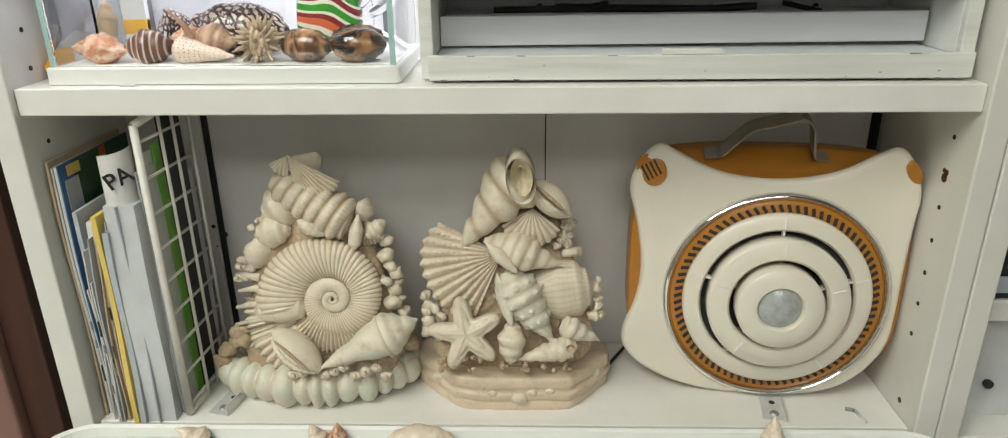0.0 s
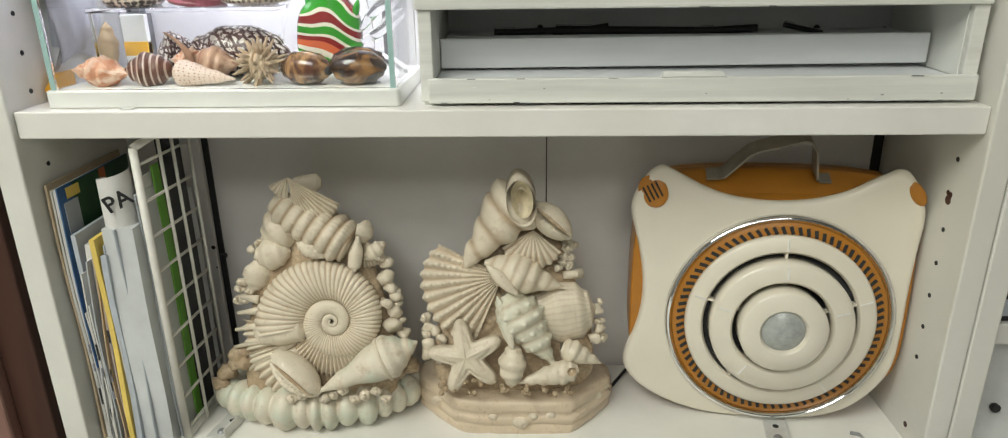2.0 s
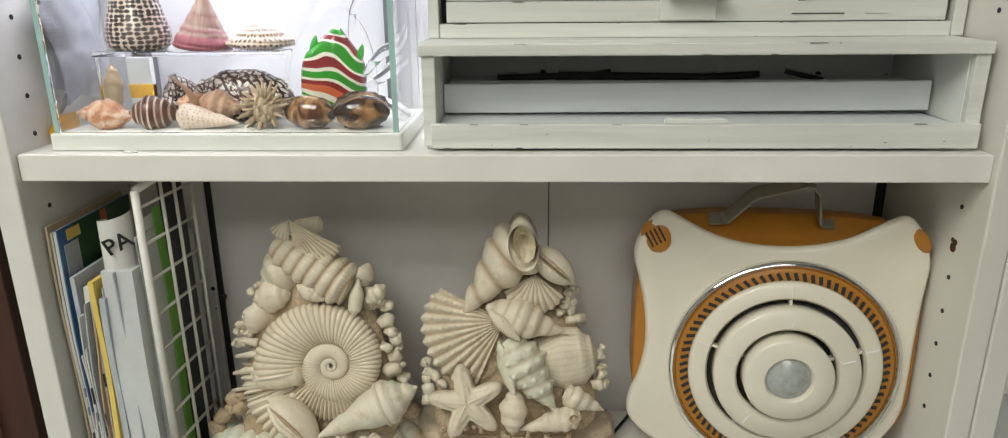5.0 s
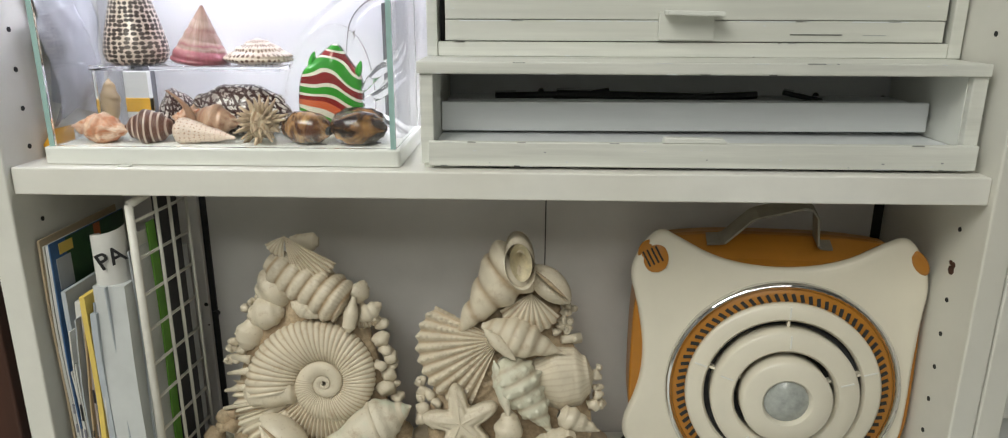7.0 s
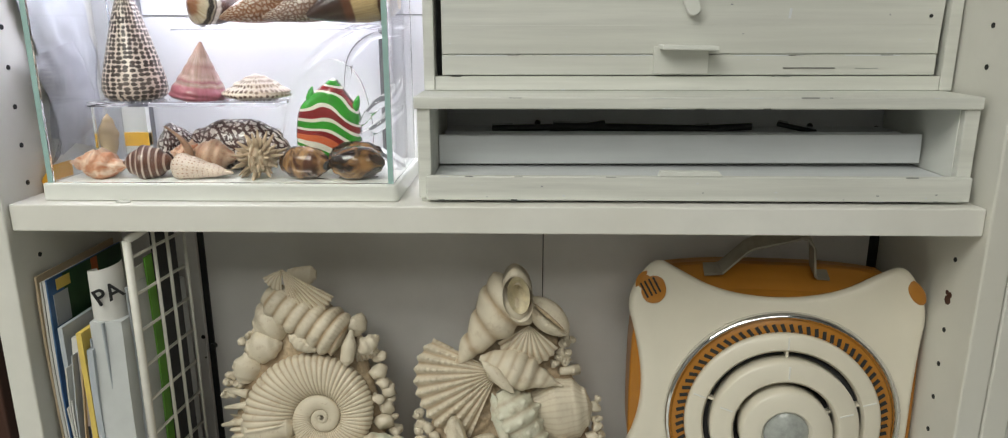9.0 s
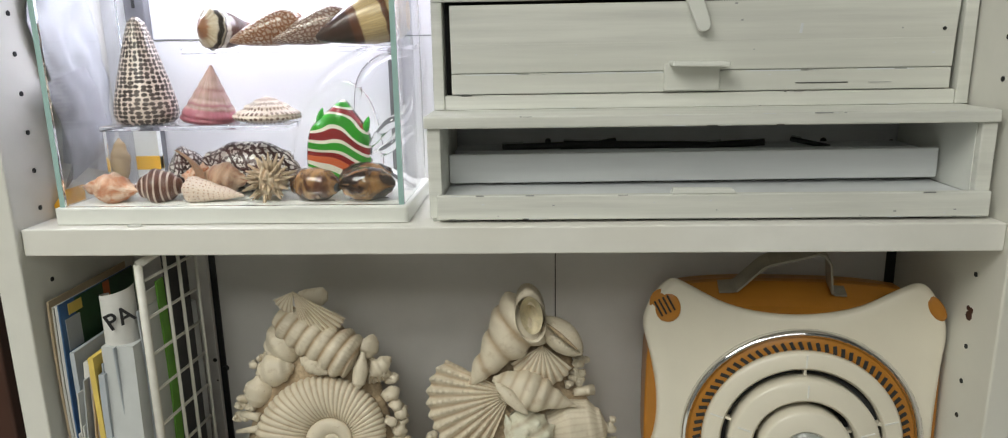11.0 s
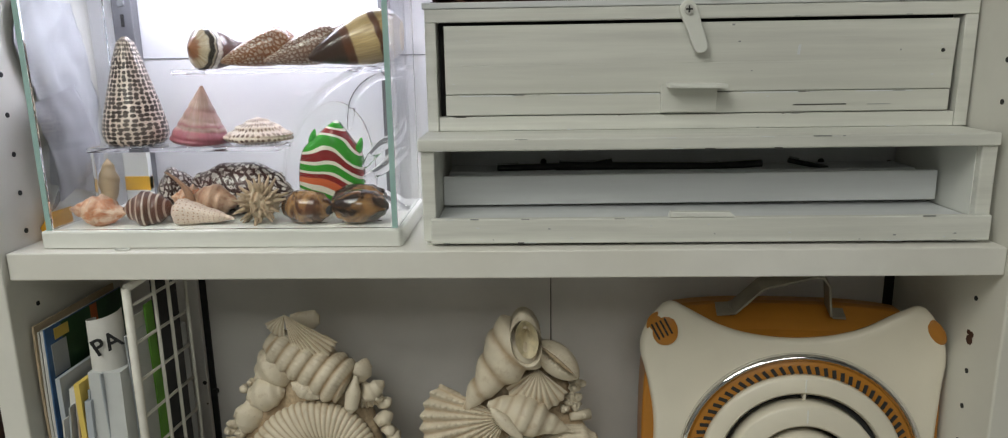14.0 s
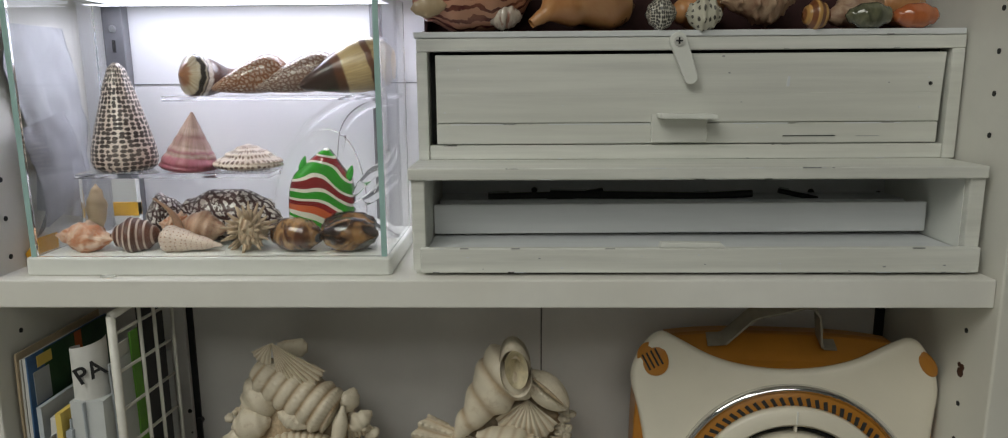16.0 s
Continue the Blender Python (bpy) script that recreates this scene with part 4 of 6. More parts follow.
barnacles([(0.0509, 0.1774, 0.0050, 0.004), (0.0570, 0.1755, 0.0042, 0.002), (0.0497, 0.1713, 0.0050, 0.006), (0.0473, 0.1634, 0.0055, 0.008), (0.0520, 0.1630, 0.0045, 0.006), (0.0510, 0.1554, 0.0055, 0.006), (0.0424, 0.1530, 0.0050, 0.010), (0.0450, 0.1580, 0.0045, 0.010), (0.0592, 0.1467, 0.0052, 0.003)], RESIN, s2)
part("tube_stub", rod(on(0.046, 0.1455, 0.010), on(0.0640, 0.1475, 0.004), 0.0036, 0.0050, 10), RESIN, s2, smooth=True)
barnacles([(0.0790, 0.112, 0.006, 0.002), (0.0817, 0.1005, 0.005, 0.002), (0.0817, 0.0945, 0.006, 0.004), (0.0845, 0.0850, 0.0055, 0.002), (0.0760, 0.0848, 0.006, 0.008), (0.082, 0.12, 0.004, 0.0)], RESIN, s2)
barnacles([(-0.0849, 0.1037, 0.0055, 0.004), (-0.083, 0.095, 0.006, 0.004), (-0.075, 0.092, 0.006, 0.008), (-0.0841, 0.0877, 0.005, 0.004), (-0.083, 0.078, 0.0065, 0.006), (-0.068, 0.084, 0.006, 0.01), (-0.070, 0.064, 0.005, 0.01), (-0.0828, 0.0683, 0.007, 0.008)], RESIN, s2)
R = random.Random(9)
part("grit", nubs([(R.uniform(-0.07, 0.07), R.uniform(0.034, 0.046), R.uniform(0.002, 0.0038), R.uniform(0.02, 0.034)) for k in range(34)]), RESINDARK, s2)["kind"] = "stuff"

# ---- portable heater ----
def cushion(outline, y0, y1, edge=0.96, centre=(0.0, 0.12)):
    """A plate with a rounded front rim, from y0 (front) to y1."""
    c, n = Vector(centre), len(outline)
    rows_ = [(0.0, 0), (0.3, 0), (0.6, 0), (0.85, 0), (edge, 0.02), (edge + (1 - edge) * 0.5, 0.14), (edge + (1 - edge) * 0.85, 0.42), (1.0, 0.8), (0.998, 1.0), (0.5, 1.0)]

    def fn(u, v):
        s, d = rows_[int(v * (len(rows_) - 1) + 0.5)]
        q = c + (Vector(outline[int(u * n + 0.5) % n]) - c) * s
        return Vector((q.x, y0 + (y1 - y0) * d, q.y))
    return sheet(fn, n, len(rows_) - 1)


HX = 0.2525
heater = thing("heater", (HX, 0.057, LOW), "cream and ochre portable heater with a round grille", "heater")
heater.rotation_euler = (radians(-2.5), 0, radians(-5.0))


def mirrored(right):
    return right + [(-x, z) for x, z in reversed(right) if abs(x) > 1e-6]


right = [(0.0, 0.0), (0.045, 0.001), (0.080, 0.011), (0.104, 0.032), (0.1205, 0.060), (0.1225, 0.10), (0.1225, 0.14), (0.1245, 0.185), (0.1275, 0.213), (0.118, 0.239), (0.1040, 0.2555), (0.087, 0.2480), (0.052, 0.2275), (0.0, 0.2200)]
left = [(-0.052, 0.2265), (-0.091, 0.2470), (-0.1065, 0.2555), (-0.122, 0.239), (-0.1325, 0.213), (-0.1235, 0.185), (-0.1150, 0.14), (-0.1180, 0.10), (-0.1355, 0.056), (-0.120, 0.031), (-0.085, 0.011), (-0.045, 0.001)]
plate = eased(right + left, 6)
core = eased(mirrored([(0.0, 0.006), (0.05, 0.007), (0.085, 0.018), (0.112, 0.040), (0.1262, 0.062), (0.1272, 0.12), (0.1262, 0.18), (0.1215, 0.205), (0.112, 0.2160), (0.090, 0.2170), (0.05, 0.2170), (0.0, 0.2170)]), 6)
part("front_plate", cushion(plate, -0.0055, 0.0030), CREAM, heater, "cream front plate with drawn-in sides", smooth=False)
part("core", prism(core, 0.0015, 0.056, 0.003), ORANGE, heater, "ochre body behind the front plate")
recess = bmesh.new()
ends = [[recess.verts.new((x, y, z)) for y, z in ((0.0035, 0.205), (0.0035, 0.2195), (0.012, 0.2225), (0.022, 0.2300), (0.034, 0.2400), (0.040, 0.2410), (0.056, 0.2405), (0.056, 0.205))] for x in np.linspace(-0.097, 0.101, 13)]
for k, col in enumerate(ends):
    for vert in col[1:-1]:
        vert.co.z -= 0.006 * (abs(k - 6) / 6) ** 3 - 0.003
for a, c in zip(ends, ends[1:]):
    for j in range(8):
        recess.faces.new((a[j], a[(j + 1) % 8], c[(j + 1) % 8], c[j]))
recess.faces.new(ends[0]), recess.faces.new(ends[-1])
bmesh.ops.recalc_face_normals(recess, faces=recess.faces)
part("handle_recess", recess, ORANGE, heater, "sloping ochre recess under the handle")
CX, CZ = 0.0090, 0.1080


def ring(r0, r1, y0, y1, round_=0.001, seg=72):
    loop = [(r0 + round_, y0), (r1 - round_, y0), (r1, y0 + round_), (r1, y1), (r0, y1), (r0, y0 + round_)]
    n = len(loop)

    def fn(u, v):
        r, y = loop[int(v * n + 0.5) % n]
        a = u * math.tau
        return Vector((CX + r * math.cos(a), y, CZ + r * math.sin(a)))
    return sheet(fn, seg, n)


part("chrome_ring", ring(0.0975, 0.1035, -0.0125, -0.0055, 0.0024), CHROME, heater, "polished chrome ring", smooth=False)
grille = part("slotted_ring", ring(0.0815, 0.0973, -0.0095, -0.0058, 0.0012), ORANGE, heater, "ochre ring with radial slots")
slot_mesh = None
for k in range(78):
    a = k / 78 * math.tau
    if slot_mesh is None:
        ob = part("slot", block(-0.0030, 0.0046, -0.0003, 0.0003, -0.0016, 0.0016, 0.0), DARK, grille)
        slot_mesh = ob.data
    else:
        ob = finish("slot", slot_mesh, None, grille)
    ob.matrix_basis = pose(CX + 0.0885 * math.cos(a), -0.0098, CZ + 0.0885 * math.sin(a)) @ pose(0, 0, 0, 0, -math.degrees(a) - 22)
part("dark_cavity", ring(0.0, 0.0850, -0.0068, -0.006, 0.0), DARK, heater)
for r0, r1, y0 in ((0.0690, 0.0855, -0.0165), (0.0440, 0.0640, -0.0265), (0.0195, 0.0392, -0.0350)):
    part("grille_ring", ring(r0, r1, y0, -0.0069, 0.0022), CREAM, heater)
for deg in (90, 162, 18, 234, 306):
    for r0, r1 in ((0.0636, 0.0694), (0.0388, 0.0444)):
        part("spoke", moved(block(r0, r1, -0.0140, -0.0069, -0.0012, 0.0012, 0.0003), pose(CX, 0, CZ, 0, -deg)), CREAM, heater)
for deg, r in ((90, 0.0772), (162, 0.0772), (18, 0.0772), (90, 0.0540), (162, 0.0540), (18, 0.0540), (234, 0.0540), (306, 0.0772)):
    y_top = -0.0165 if r > 0.06 else -0.0265
    part("raised_mark", moved(block(r - 0.0058, r + 0.0058, y_top - 0.0006, y_top + 0.0010, -0.0007, 0.0007, 0.0002), pose(CX, 0, CZ, 0, -deg)), WHITE, heater)
part("lens", moved(sheet(lambda u, v: Vector((0.0192 * v * math.cos(u * math.tau), -0.031 - 0.006 * (1 - v * v), 0.0192 * v * math.sin(u * math.tau))), 36, 10), pose(CX, 0, CZ)), plain("grey_translucent", (0.42, 0.44, 0.42), 0.25, vary=0.12, grain=160, relief=0.3, coat=0.4), heater, "greyish translucent dome in the centre")
for s in (-1, 1):
    wide, tall, vx, vz, tip = (0.0130, 0.0155, -0.1115, 0.2290, -30) if s < 0 else (0.0062, 0.0125, 0.1145, 0.2325, -34)
    vent = part("corner_vent", moved(sheet(lambda u, v: Vector((wide * v * math.cos(u * math.tau), -0.0022 * (1 - v ** 4), tall * v * math.sin(u * math.tau))), 28, 8), pose(vx, -0.0046, vz, -6, tip, 6 * s)), ORANGE, heater, "ochre corner vent")
    for k in range(4 if s < 0 else 0):
        ob = part("vent_slot", block(-0.0008, 0.0008, -0.0006, 0.0006, -0.0075, 0.0075, 0.0003), DARK, vent)
        ob.matrix_basis = pose(s * 0.1115, -0.0046, 0.2290, -6, 30 * s, 6 * s) @ pose(-0.0062 + 0.0041 * k, -0.0021, 0)
part("badge", block(-0.010, 0.006, -0.0078, -0.0062, 0.0065, 0.0100, 0.0004), STEEL, heater)
strip_path = [(-0.061, 0.2467), (-0.050, 0.2475), (-0.046, 0.2500), (-0.024, 0.2715), (-0.018, 0.2745), (0.004, 0.2800), (0.022, 0.2850), (0.028, 0.2835), (0.0335, 0.2760), (0.036, 0.2500), (0.040, 0.2465), (0.050, 0.2462)]
handle = bmesh.new()
rows = []
for k, (x, z) in enumerate(strip_path):
    a, c = strip_path[max(0, k - 1)], strip_path[min(len(strip_path) - 1, k + 1)]
    nrm = Vector((-(c[1] - a[1]), 0, c[0] - a[0])).normalized() * 0.0009
    rows.append([handle.verts.new(Vector((x, y, z)) + nrm * s) for y, s in ((0.027 if k in (0, 1, 10, 11) else 0.022, -1), (0.041, -1), (0.041, 1), (0.027 if k in (0, 1, 10, 11) else 0.022, 1))])
    for vert in rows[-1]:
        vert.co.z += (vert.co.y - 0.034) * (0.5 if k in (0, 1, 10, 11) else 0.34)
for a, c in zip(rows, rows[1:]):
    for j in range(4):
        handle.faces.new((a[j], a[(j + 1) % 4], c[(j + 1) % 4], c[j]))
handle.faces.new(rows[0])
handle.faces.new(rows[-1])
bmesh.ops.recalc_face_normals(handle, faces=handle.faces)
part("carry_handle", moved(handle, pose(0, -0.006, -0.0085)), plain("bent_steel_strip", (0.34, 0.31, 0.25), 0.45, metal=0.4, vary=0.1, relief=0.1), heater, "bent grey steel strip handle")

# ---- papers, magazines and wire divider ----
PAPER = plain("white_paper", (0.69, 0.68, 0.655), 0.7, vary=0.04, grain=50, relief=0.1)
GREYPAPER = plain("grey_blue_paper", (0.48, 0.52, 0.57), 0.6, vary=0.08, grain=30, relief=0.1)
TANPAPER = plain("tan_card", (0.55, 0.43, 0.29), 0.7, vary=0.06, grain=40, relief=0.2)
YELLOW = plain("yellow_card", (0.78, 0.58, 0.14), 0.6, vary=0.05, grain=40, relief=0.1)
PINKISH = plain("pinkish_newsprint", (0.58, 0.50, 0.48), 0.75, vary=0.08, grain=60, relief=0.2)
BLUE = plain("blue_print", (0.05, 0.14, 0.36), 0.35, vary=0.2, grain=40, relief=0.05, stain=(0.20, 0.36, 0.52))
GREEN = plain("green_print", (0.025, 0.085, 0.032), 0.35, vary=0.2, grain=40, relief=0.05, stain=(0.02, 0.06, 0.03))
BRIGHTGREEN = plain("bright_green_card", (0.16, 0.42, 0.05), 0.45, vary=0.1, grain=40, relief=0.05)
SLEEVE = plain("cloudy_plastic_sleeve", (0.59, 0.61, 0.615), 0.3, vary=0.06, grain=22, relief=0.15)
INK = plain("black_ink", (0.012, 0.012, 0.014), 0.5, vary=0.1, relief=0)
GREYINK = plain("grey_ink", (0.2, 0.2, 0.24), 0.6, vary=0.1, relief=0)


def leaf_block(x, w, y0, y1, h, lean=0.0, sag=0.0, n=10):
    """A standing stack of paper: x at its foot, w thick, its front edge bowed."""
    bm = bmesh.new()
    rows = []
    for k in range(n + 1):
        v = k / n
        off = lean * v + sag * math.sin(math.pi * v)
        fy = y0 + 0.0015 * math.sin(7 * v + x * 300)
        rows.append([bm.verts.new((px + off, py, h * v)) for px, py in ((x, fy), (x + w, fy + 0.0006), (x + w, y1), (x, y1))])
    for a, c in zip(rows, rows[1:]):
        for j in range(4):
            bm.faces.new((a[j], a[(j + 1) % 4], c[(j + 1) % 4], c[j]))
    bm.faces.new(rows[0]), bm.faces.new(rows[-1])
    bmesh.ops.recalc_face_normals(bm, faces=bm.faces)
    return bm


for kind, label, mat, x, w, y0, y1, h, lean, sag in (
        ("card_sheet", "tan card sheet standing against the side panel", TANPAPER, -0.3795, 0.0014, 0.012, 0.13, 0.255, 0.0005, 0.0),
        ("card_sheet", "pale card sheet standing against the side panel", PAPER, -0.3770, 0.0022, 0.014, 0.13, 0.249, -0.0015, 0.0),
        ("paper_stack", "grey-blue folded leaflets standing upright", GREYPAPER, -0.3640, 0.0035, 0.008, 0.10, 0.212, 0.0015, -0.001),
        ("paper_stack", "white folded letters standing upright", PAPER, -0.3600, 0.0045, 0.010, 0.10, 0.202, 0.0060, -0.001),
        ("paper_stack", "pinkish newsprint folded and standing upright", PINKISH, -0.3545, 0.0042, 0.006, 0.11, 0.200, 0.0060, 0.0012),
        ("paper_stack", "crumpled white envelopes standing upright", PAPER, -0.3495, 0.0048, 0.009, 0.11, 0.206, 0.0065, 0.0010),
        ("yellow_folder", "yellow card folder among the papers", YELLOW, -0.3435, 0.0040, -0.003, 0.11, 0.212, 0.0030, 0.0),
        ("paper_stack", "grey printed booklet standing upright", GREYPAPER, -0.3385, 0.0048, -0.001, 0.11, 0.196, 0.0030, 0.0),
        ("plastic_sleeve", "cloudy plastic sleeve full of papers", SLEEVE, -0.3335, 0.0265, 0.002, 0.12, 0.219, 0.0010, 0.001),
        ("plastic_sleeve", "cloudy plastic sleeve beside the wire divider", SLEEVE, -0.3062, 0.0028, 0.016, 0.085, 0.245, 0.0, 0.0),
        # black leaf put into the dark space behind the wire divider
        ("black_folder", "tall black leaf in the dark space behind the wire divider", BLACK, -0.3016, 0.0010, 0.058, 0.100, 0.286, 0.0, 0.0),
        ("green_folder", "bright green folder behind the wire divider", BRIGHTGREEN, -0.3030, 0.0012, 0.046, 0.085, 0.262, -0.0002, 0.0)):
    ob = thing(kind, (0, 0, LOW), label, kind.split("_")[1], "papers in the shelf")
    part("leaves", leaf_block(x, w, y0, y1, h, lean, sag), mat, ob)
    if kind == "plastic_sleeve":
        part("insert", leaf_block(x + w * 0.3, w * 0.4, y0 + 0.008, y1, h + 0.012, lean, sag), PAPER, ob, "white paper insert")
        part("seam", leaf_block(x + w * 0.45, 0.0008, y0 - 0.0012, y0 + 0.004, h, lean, sag), GREYPAPER, ob, "welded plastic seam")
R = random.Random(12)
for k in range(24):
    x = -0.3675 + 0.0014 * k + R.uniform(-0.0003, 0.0003)
    mt, lb = R.choice(((PAPER, "thin white printed sheet standing among papers"), (PAPER, "thin white printed sheet standing among papers"), (GREYPAPER, "grey-blue leaflet standing among papers"), (PINKISH, "thin newsprint sheet standing among papers"), (TANPAPER, "thin tan card standing among papers"), (PAPER, "thin white folded letter standing among papers")))
    ob = thing("leaflet", (0, 0, LOW), lb, "leaflet", "papers in the shelf")
    y0 = R.uniform(-0.001, 0.0075)
    h = R.uniform(0.10, 0.212)
    part("leaves", leaf_block(x, 0.0009, y0, 0.09, h, R.uniform(0.001, 0.008), R.uniform(-0.0025, 0.0025)), mt, ob)
    for j in range(R.randint(0, 3)):
        z = R.uniform(0.02, h * 0.8)
        part("print_line", block(x + 0.0004, x + 0.0020, y0 - 0.0012, y0 - 0.0006, z, z + R.uniform(0.006, 0.02), 0), R.choice((GREYINK, GREYINK, INK)), ob)
mag = thing("magazine", (-0.3735, 0, LOW), "glossy blue and green magazine standing among papers", "magazine", "papers in the shelf")
part("page_block", leaf_block(0.0, 0.0022, 0.0135, 0.13, 0.250, -0.001), PAPER, mag)
part("cover", leaf_block(0.0024, 0.0008, 0.013, 0.13, 0.251, -0.001), BLUE, mag, "blue front cover")
part("cover_band", block(0.00245, 0.0027, 0.036, 0.13, 0.13, 0.2505, 0), GREEN, mag, "dark green cover picture")
part("cover_patch", block(0.0025, 0.0030, 0.020, 0.040, 0.208, 0.236, 0), GREYPAPER, mag, "pale printed patch")
part("cover_stripe", block(0.0025, 0.0030, 0.026, 0.045, 0.2385, 0.248, 0), YELLOW, mag)
part("cover_stripe", block(0.0025, 0.0030, 0.078, 0.088, 0.2, 0.25, 0), plain("orange_print", (0.5, 0.12, 0.03), 0.4), mag)
roll = thing("brochure", (-0.3225, 0.020, LOW), "rolled white brochure with bold black letters on it", "brochure", "papers in the shelf")
part("sheet", sheet(lambda u, v: Vector((0.0150 * math.cos(radians(150 + 230 * u)) * (1 - 0.12 * v), 0.0145 * math.sin(radians(150 + 230 * u)), 0.03 + 0.228 * v + 0.010 * u)), 30, 8, wrap=False), PAPER, roll)
part("inner_sheet", sheet(lambda u, v: Vector((0.0135 * math.cos(radians(150 + 240 * u)) * (1 - 0.12 * v), 0.0130 * math.sin(radians(150 + 240 * u)), 0.03 + 0.225 * v + 0.010 * u)), 30, 8, wrap=False), PAPER, roll)
text = bpy.data.curves.new("lettering", "FONT")
text.body, text.size, text.extrude, text.offset = "PA", 0.0195, 0.0002, 0.0003
lettering = finish("lettering", text, INK, roll, "bold black letters")
lettering.matrix_basis = pose(0.0005, -0.0172, 0.2330, 90, -24, 16)

WIRE = plain("white_coated_wire", (0.74, 0.72, 0.66), 0.35, vary=0.05, grain=80, relief=0.05)
grid = thing("wire_divider", (-0.2950, 0, LOW), "white coated wire grid standing as a divider", "wire grid")
gx = 0.0
bm = rod((gx - 0.002, 0.012, 0.0025), (gx - 0.002, 0.012, 0.287), 0.0034, seg=12)
part("frame_bar", bm, WIRE, grid, smooth=True)
part("frame_bar", rod((gx - 0.002, 0.012, 0.287), (gx + 0.006, 0.034, 0.293), 0.0034, seg=12), WIRE, grid, smooth=True)
part("frame_bar", rod((gx - 0.002, 0.012, 0.0028), (gx + 0.004, 0.092, 0.0028), 0.0026, seg=10), WIRE, grid, smooth=True)
for y in (0.043, 0.064, 0.092):
    part("wire", rod((gx + 0.0022 + (y - 0.012) * 0.06, y, 0.003), (gx + 0.0022 + (y - 0.012) * 0.06, y, 0.292), 0.0016, seg=8), WIRE, grid, smooth=True)
for k in range(9):
    z = 0.012 + 0.0325 * k
    part("wire", rod((gx - 0.001, 0.0125, z), (gx + 0.0048, 0.093, z), 0.0014, seg=8), WIRE, grid, smooth=True)

# ---- clips and hooks on the lower shelf ----
for x, y, turn in ((-0.2665, 0.032, -12), (0.2655, 0.030, -10)):
    clip = thing("shelf_clip", (x, y, LOW), "small zinc metal clip screwed on the shelf", "clip", "metal clips")
    part("plate", moved(block(-0.011, 0.011, -0.020, 0.020, 0.0, 0.0016, 0.0006), pose(0, 0, 0, 0, 0, turn)), ZINC, clip)
    part("flange", moved(block(0.0095, 0.011, -0.020, 0.020, 0.0016, 0.012 if x < 0 else 0.004, 0.0004), pose(0, 0, 0, 0, 0, turn)), ZINC, clip)
    part("screw", moved(rod((0, -0.010, 0.0016), (0, -0.010, 0.0036), 0.0045, 0.003, 12), pose(0, 0, 0, 0, 0, turn)), STEEL, clip)
    part("hole", moved(rod((0, 0.008, 0.0016), (0, 0.008, 0.0018), 0.003, seg=10), pose(0, 0, 0, 0, 0, turn)), DARK, clip)
hook = thing("wire_hook", (0.345, 0.020, LOW), "small bent wire hook lying on the shelf", "hook")
part("wire", rod((0, -0.012, 0.0015), (-0.003, 0.006, 0.0015), 0.0014, seg=8), ZINC, hook, smooth=True)
part("eye", rod((-0.003, 0.006, 0.0015), (-0.011, 0.009, 0.0015), 0.0018, seg=8), STEEL, hook, smooth=True)
cable = thing("cable", (0.118, 0.122, LOW), "thin black cable lying beside the ornament", "cable")
part("cord", rod((-0.012, -0.035, 0.002), (0.02, 0.018, 0.004), 0.0017, seg=8), BLACK, cable, smooth=True)
part("plug", rod((-0.016, -0.042, 0.003), (-0.011, -0.034, 0.003), 0.003, seg=10), ZINC, cable, smooth=True)

# ---- white tray in front with shells in it ----
tray = thing("plastic_tray", (0, -0.16, 0.655), "large white plastic tray with rounded corners holding shells", "tray")
TRX0, TRX1 = -0.405, 0.400
part("floor", flat(rounded(TRX0 + 0.004, TRX1 - 0.004, -0.126, 0.134, 0.04), 0.0, 0.030, 0.002), TRAYWHITE, tray)
outer, inner = rounded(TRX0, TRX1, -0.13, 0.138, 0.045, 10), rounded(TRX0 + 0.006, TRX1 - 0.006, -0.124, 0.132, 0.040, 10)
bm = bmesh.new()
n = len(outer)
loops = [[bm.verts.new((*p, z)) for p in ring_] for ring_, z in ((outer, 0.0), (outer, 0.0405), ([((a[0] + b[0]) / 2, (a[1] + b[1]) / 2) for a, b in zip(outer, inner)], 0.0425), (inner, 0.0405), (inner, 0.0305))]
for a, c in zip(loops, loops[1:]):
    for j in range(n):
        bm.faces.new((a[j], a[(j + 1) % n], c[(j + 1) % n], c[j]))
bmesh.ops.recalc_face_normals(bm, faces=bm.faces)
part("rim", bm, TRAYWHITE, tray)
chest = thing("low_cabinet", (0, -0.18, 0), "white low cabinet carrying the tray", "cabinet")
part("body", block(-0.42, 0.42, -0.14, 0.166, 0.0, 0.6545, 0.003), PANEL, chest)

# ---- seashells ----
LEOPARD = pattern("leopard_spots", (0.78, 0.66, 0.57), (0.026, 0.010, 0.008), "spots", 27, 25, 0.44, rough=0.3, soft=0.04)
MARBLE = pattern("marbled_cone", (0.84, 0.79, 0.74), (0.040, 0.012, 0.011), "net", 20, 15, 0.20, (0.07, 0.02, 0.018), soft=0.03)
TEXTILE = pattern("textile_cone", (0.74, 0.62, 0.52), (0.24, 0.085, 0.028), "net", 21, 17, 0.21, (0.26, 0.09, 0.03), soft=0.08)
TEXTILEDARK = pattern("grey_textile_cone", (0.66, 0.57, 0.50), (0.16, 0.07, 0.042), "net", 24, 19, 0.20, (0.22, 0.11, 0.07), soft=0.10)
SPECKLED = pattern("whitish_speckled", (0.68, 0.60, 0.51), (0.27, 0.10, 0.06), "mottle", 4, 6, 0.42, rough=0.3, soft=0.07)


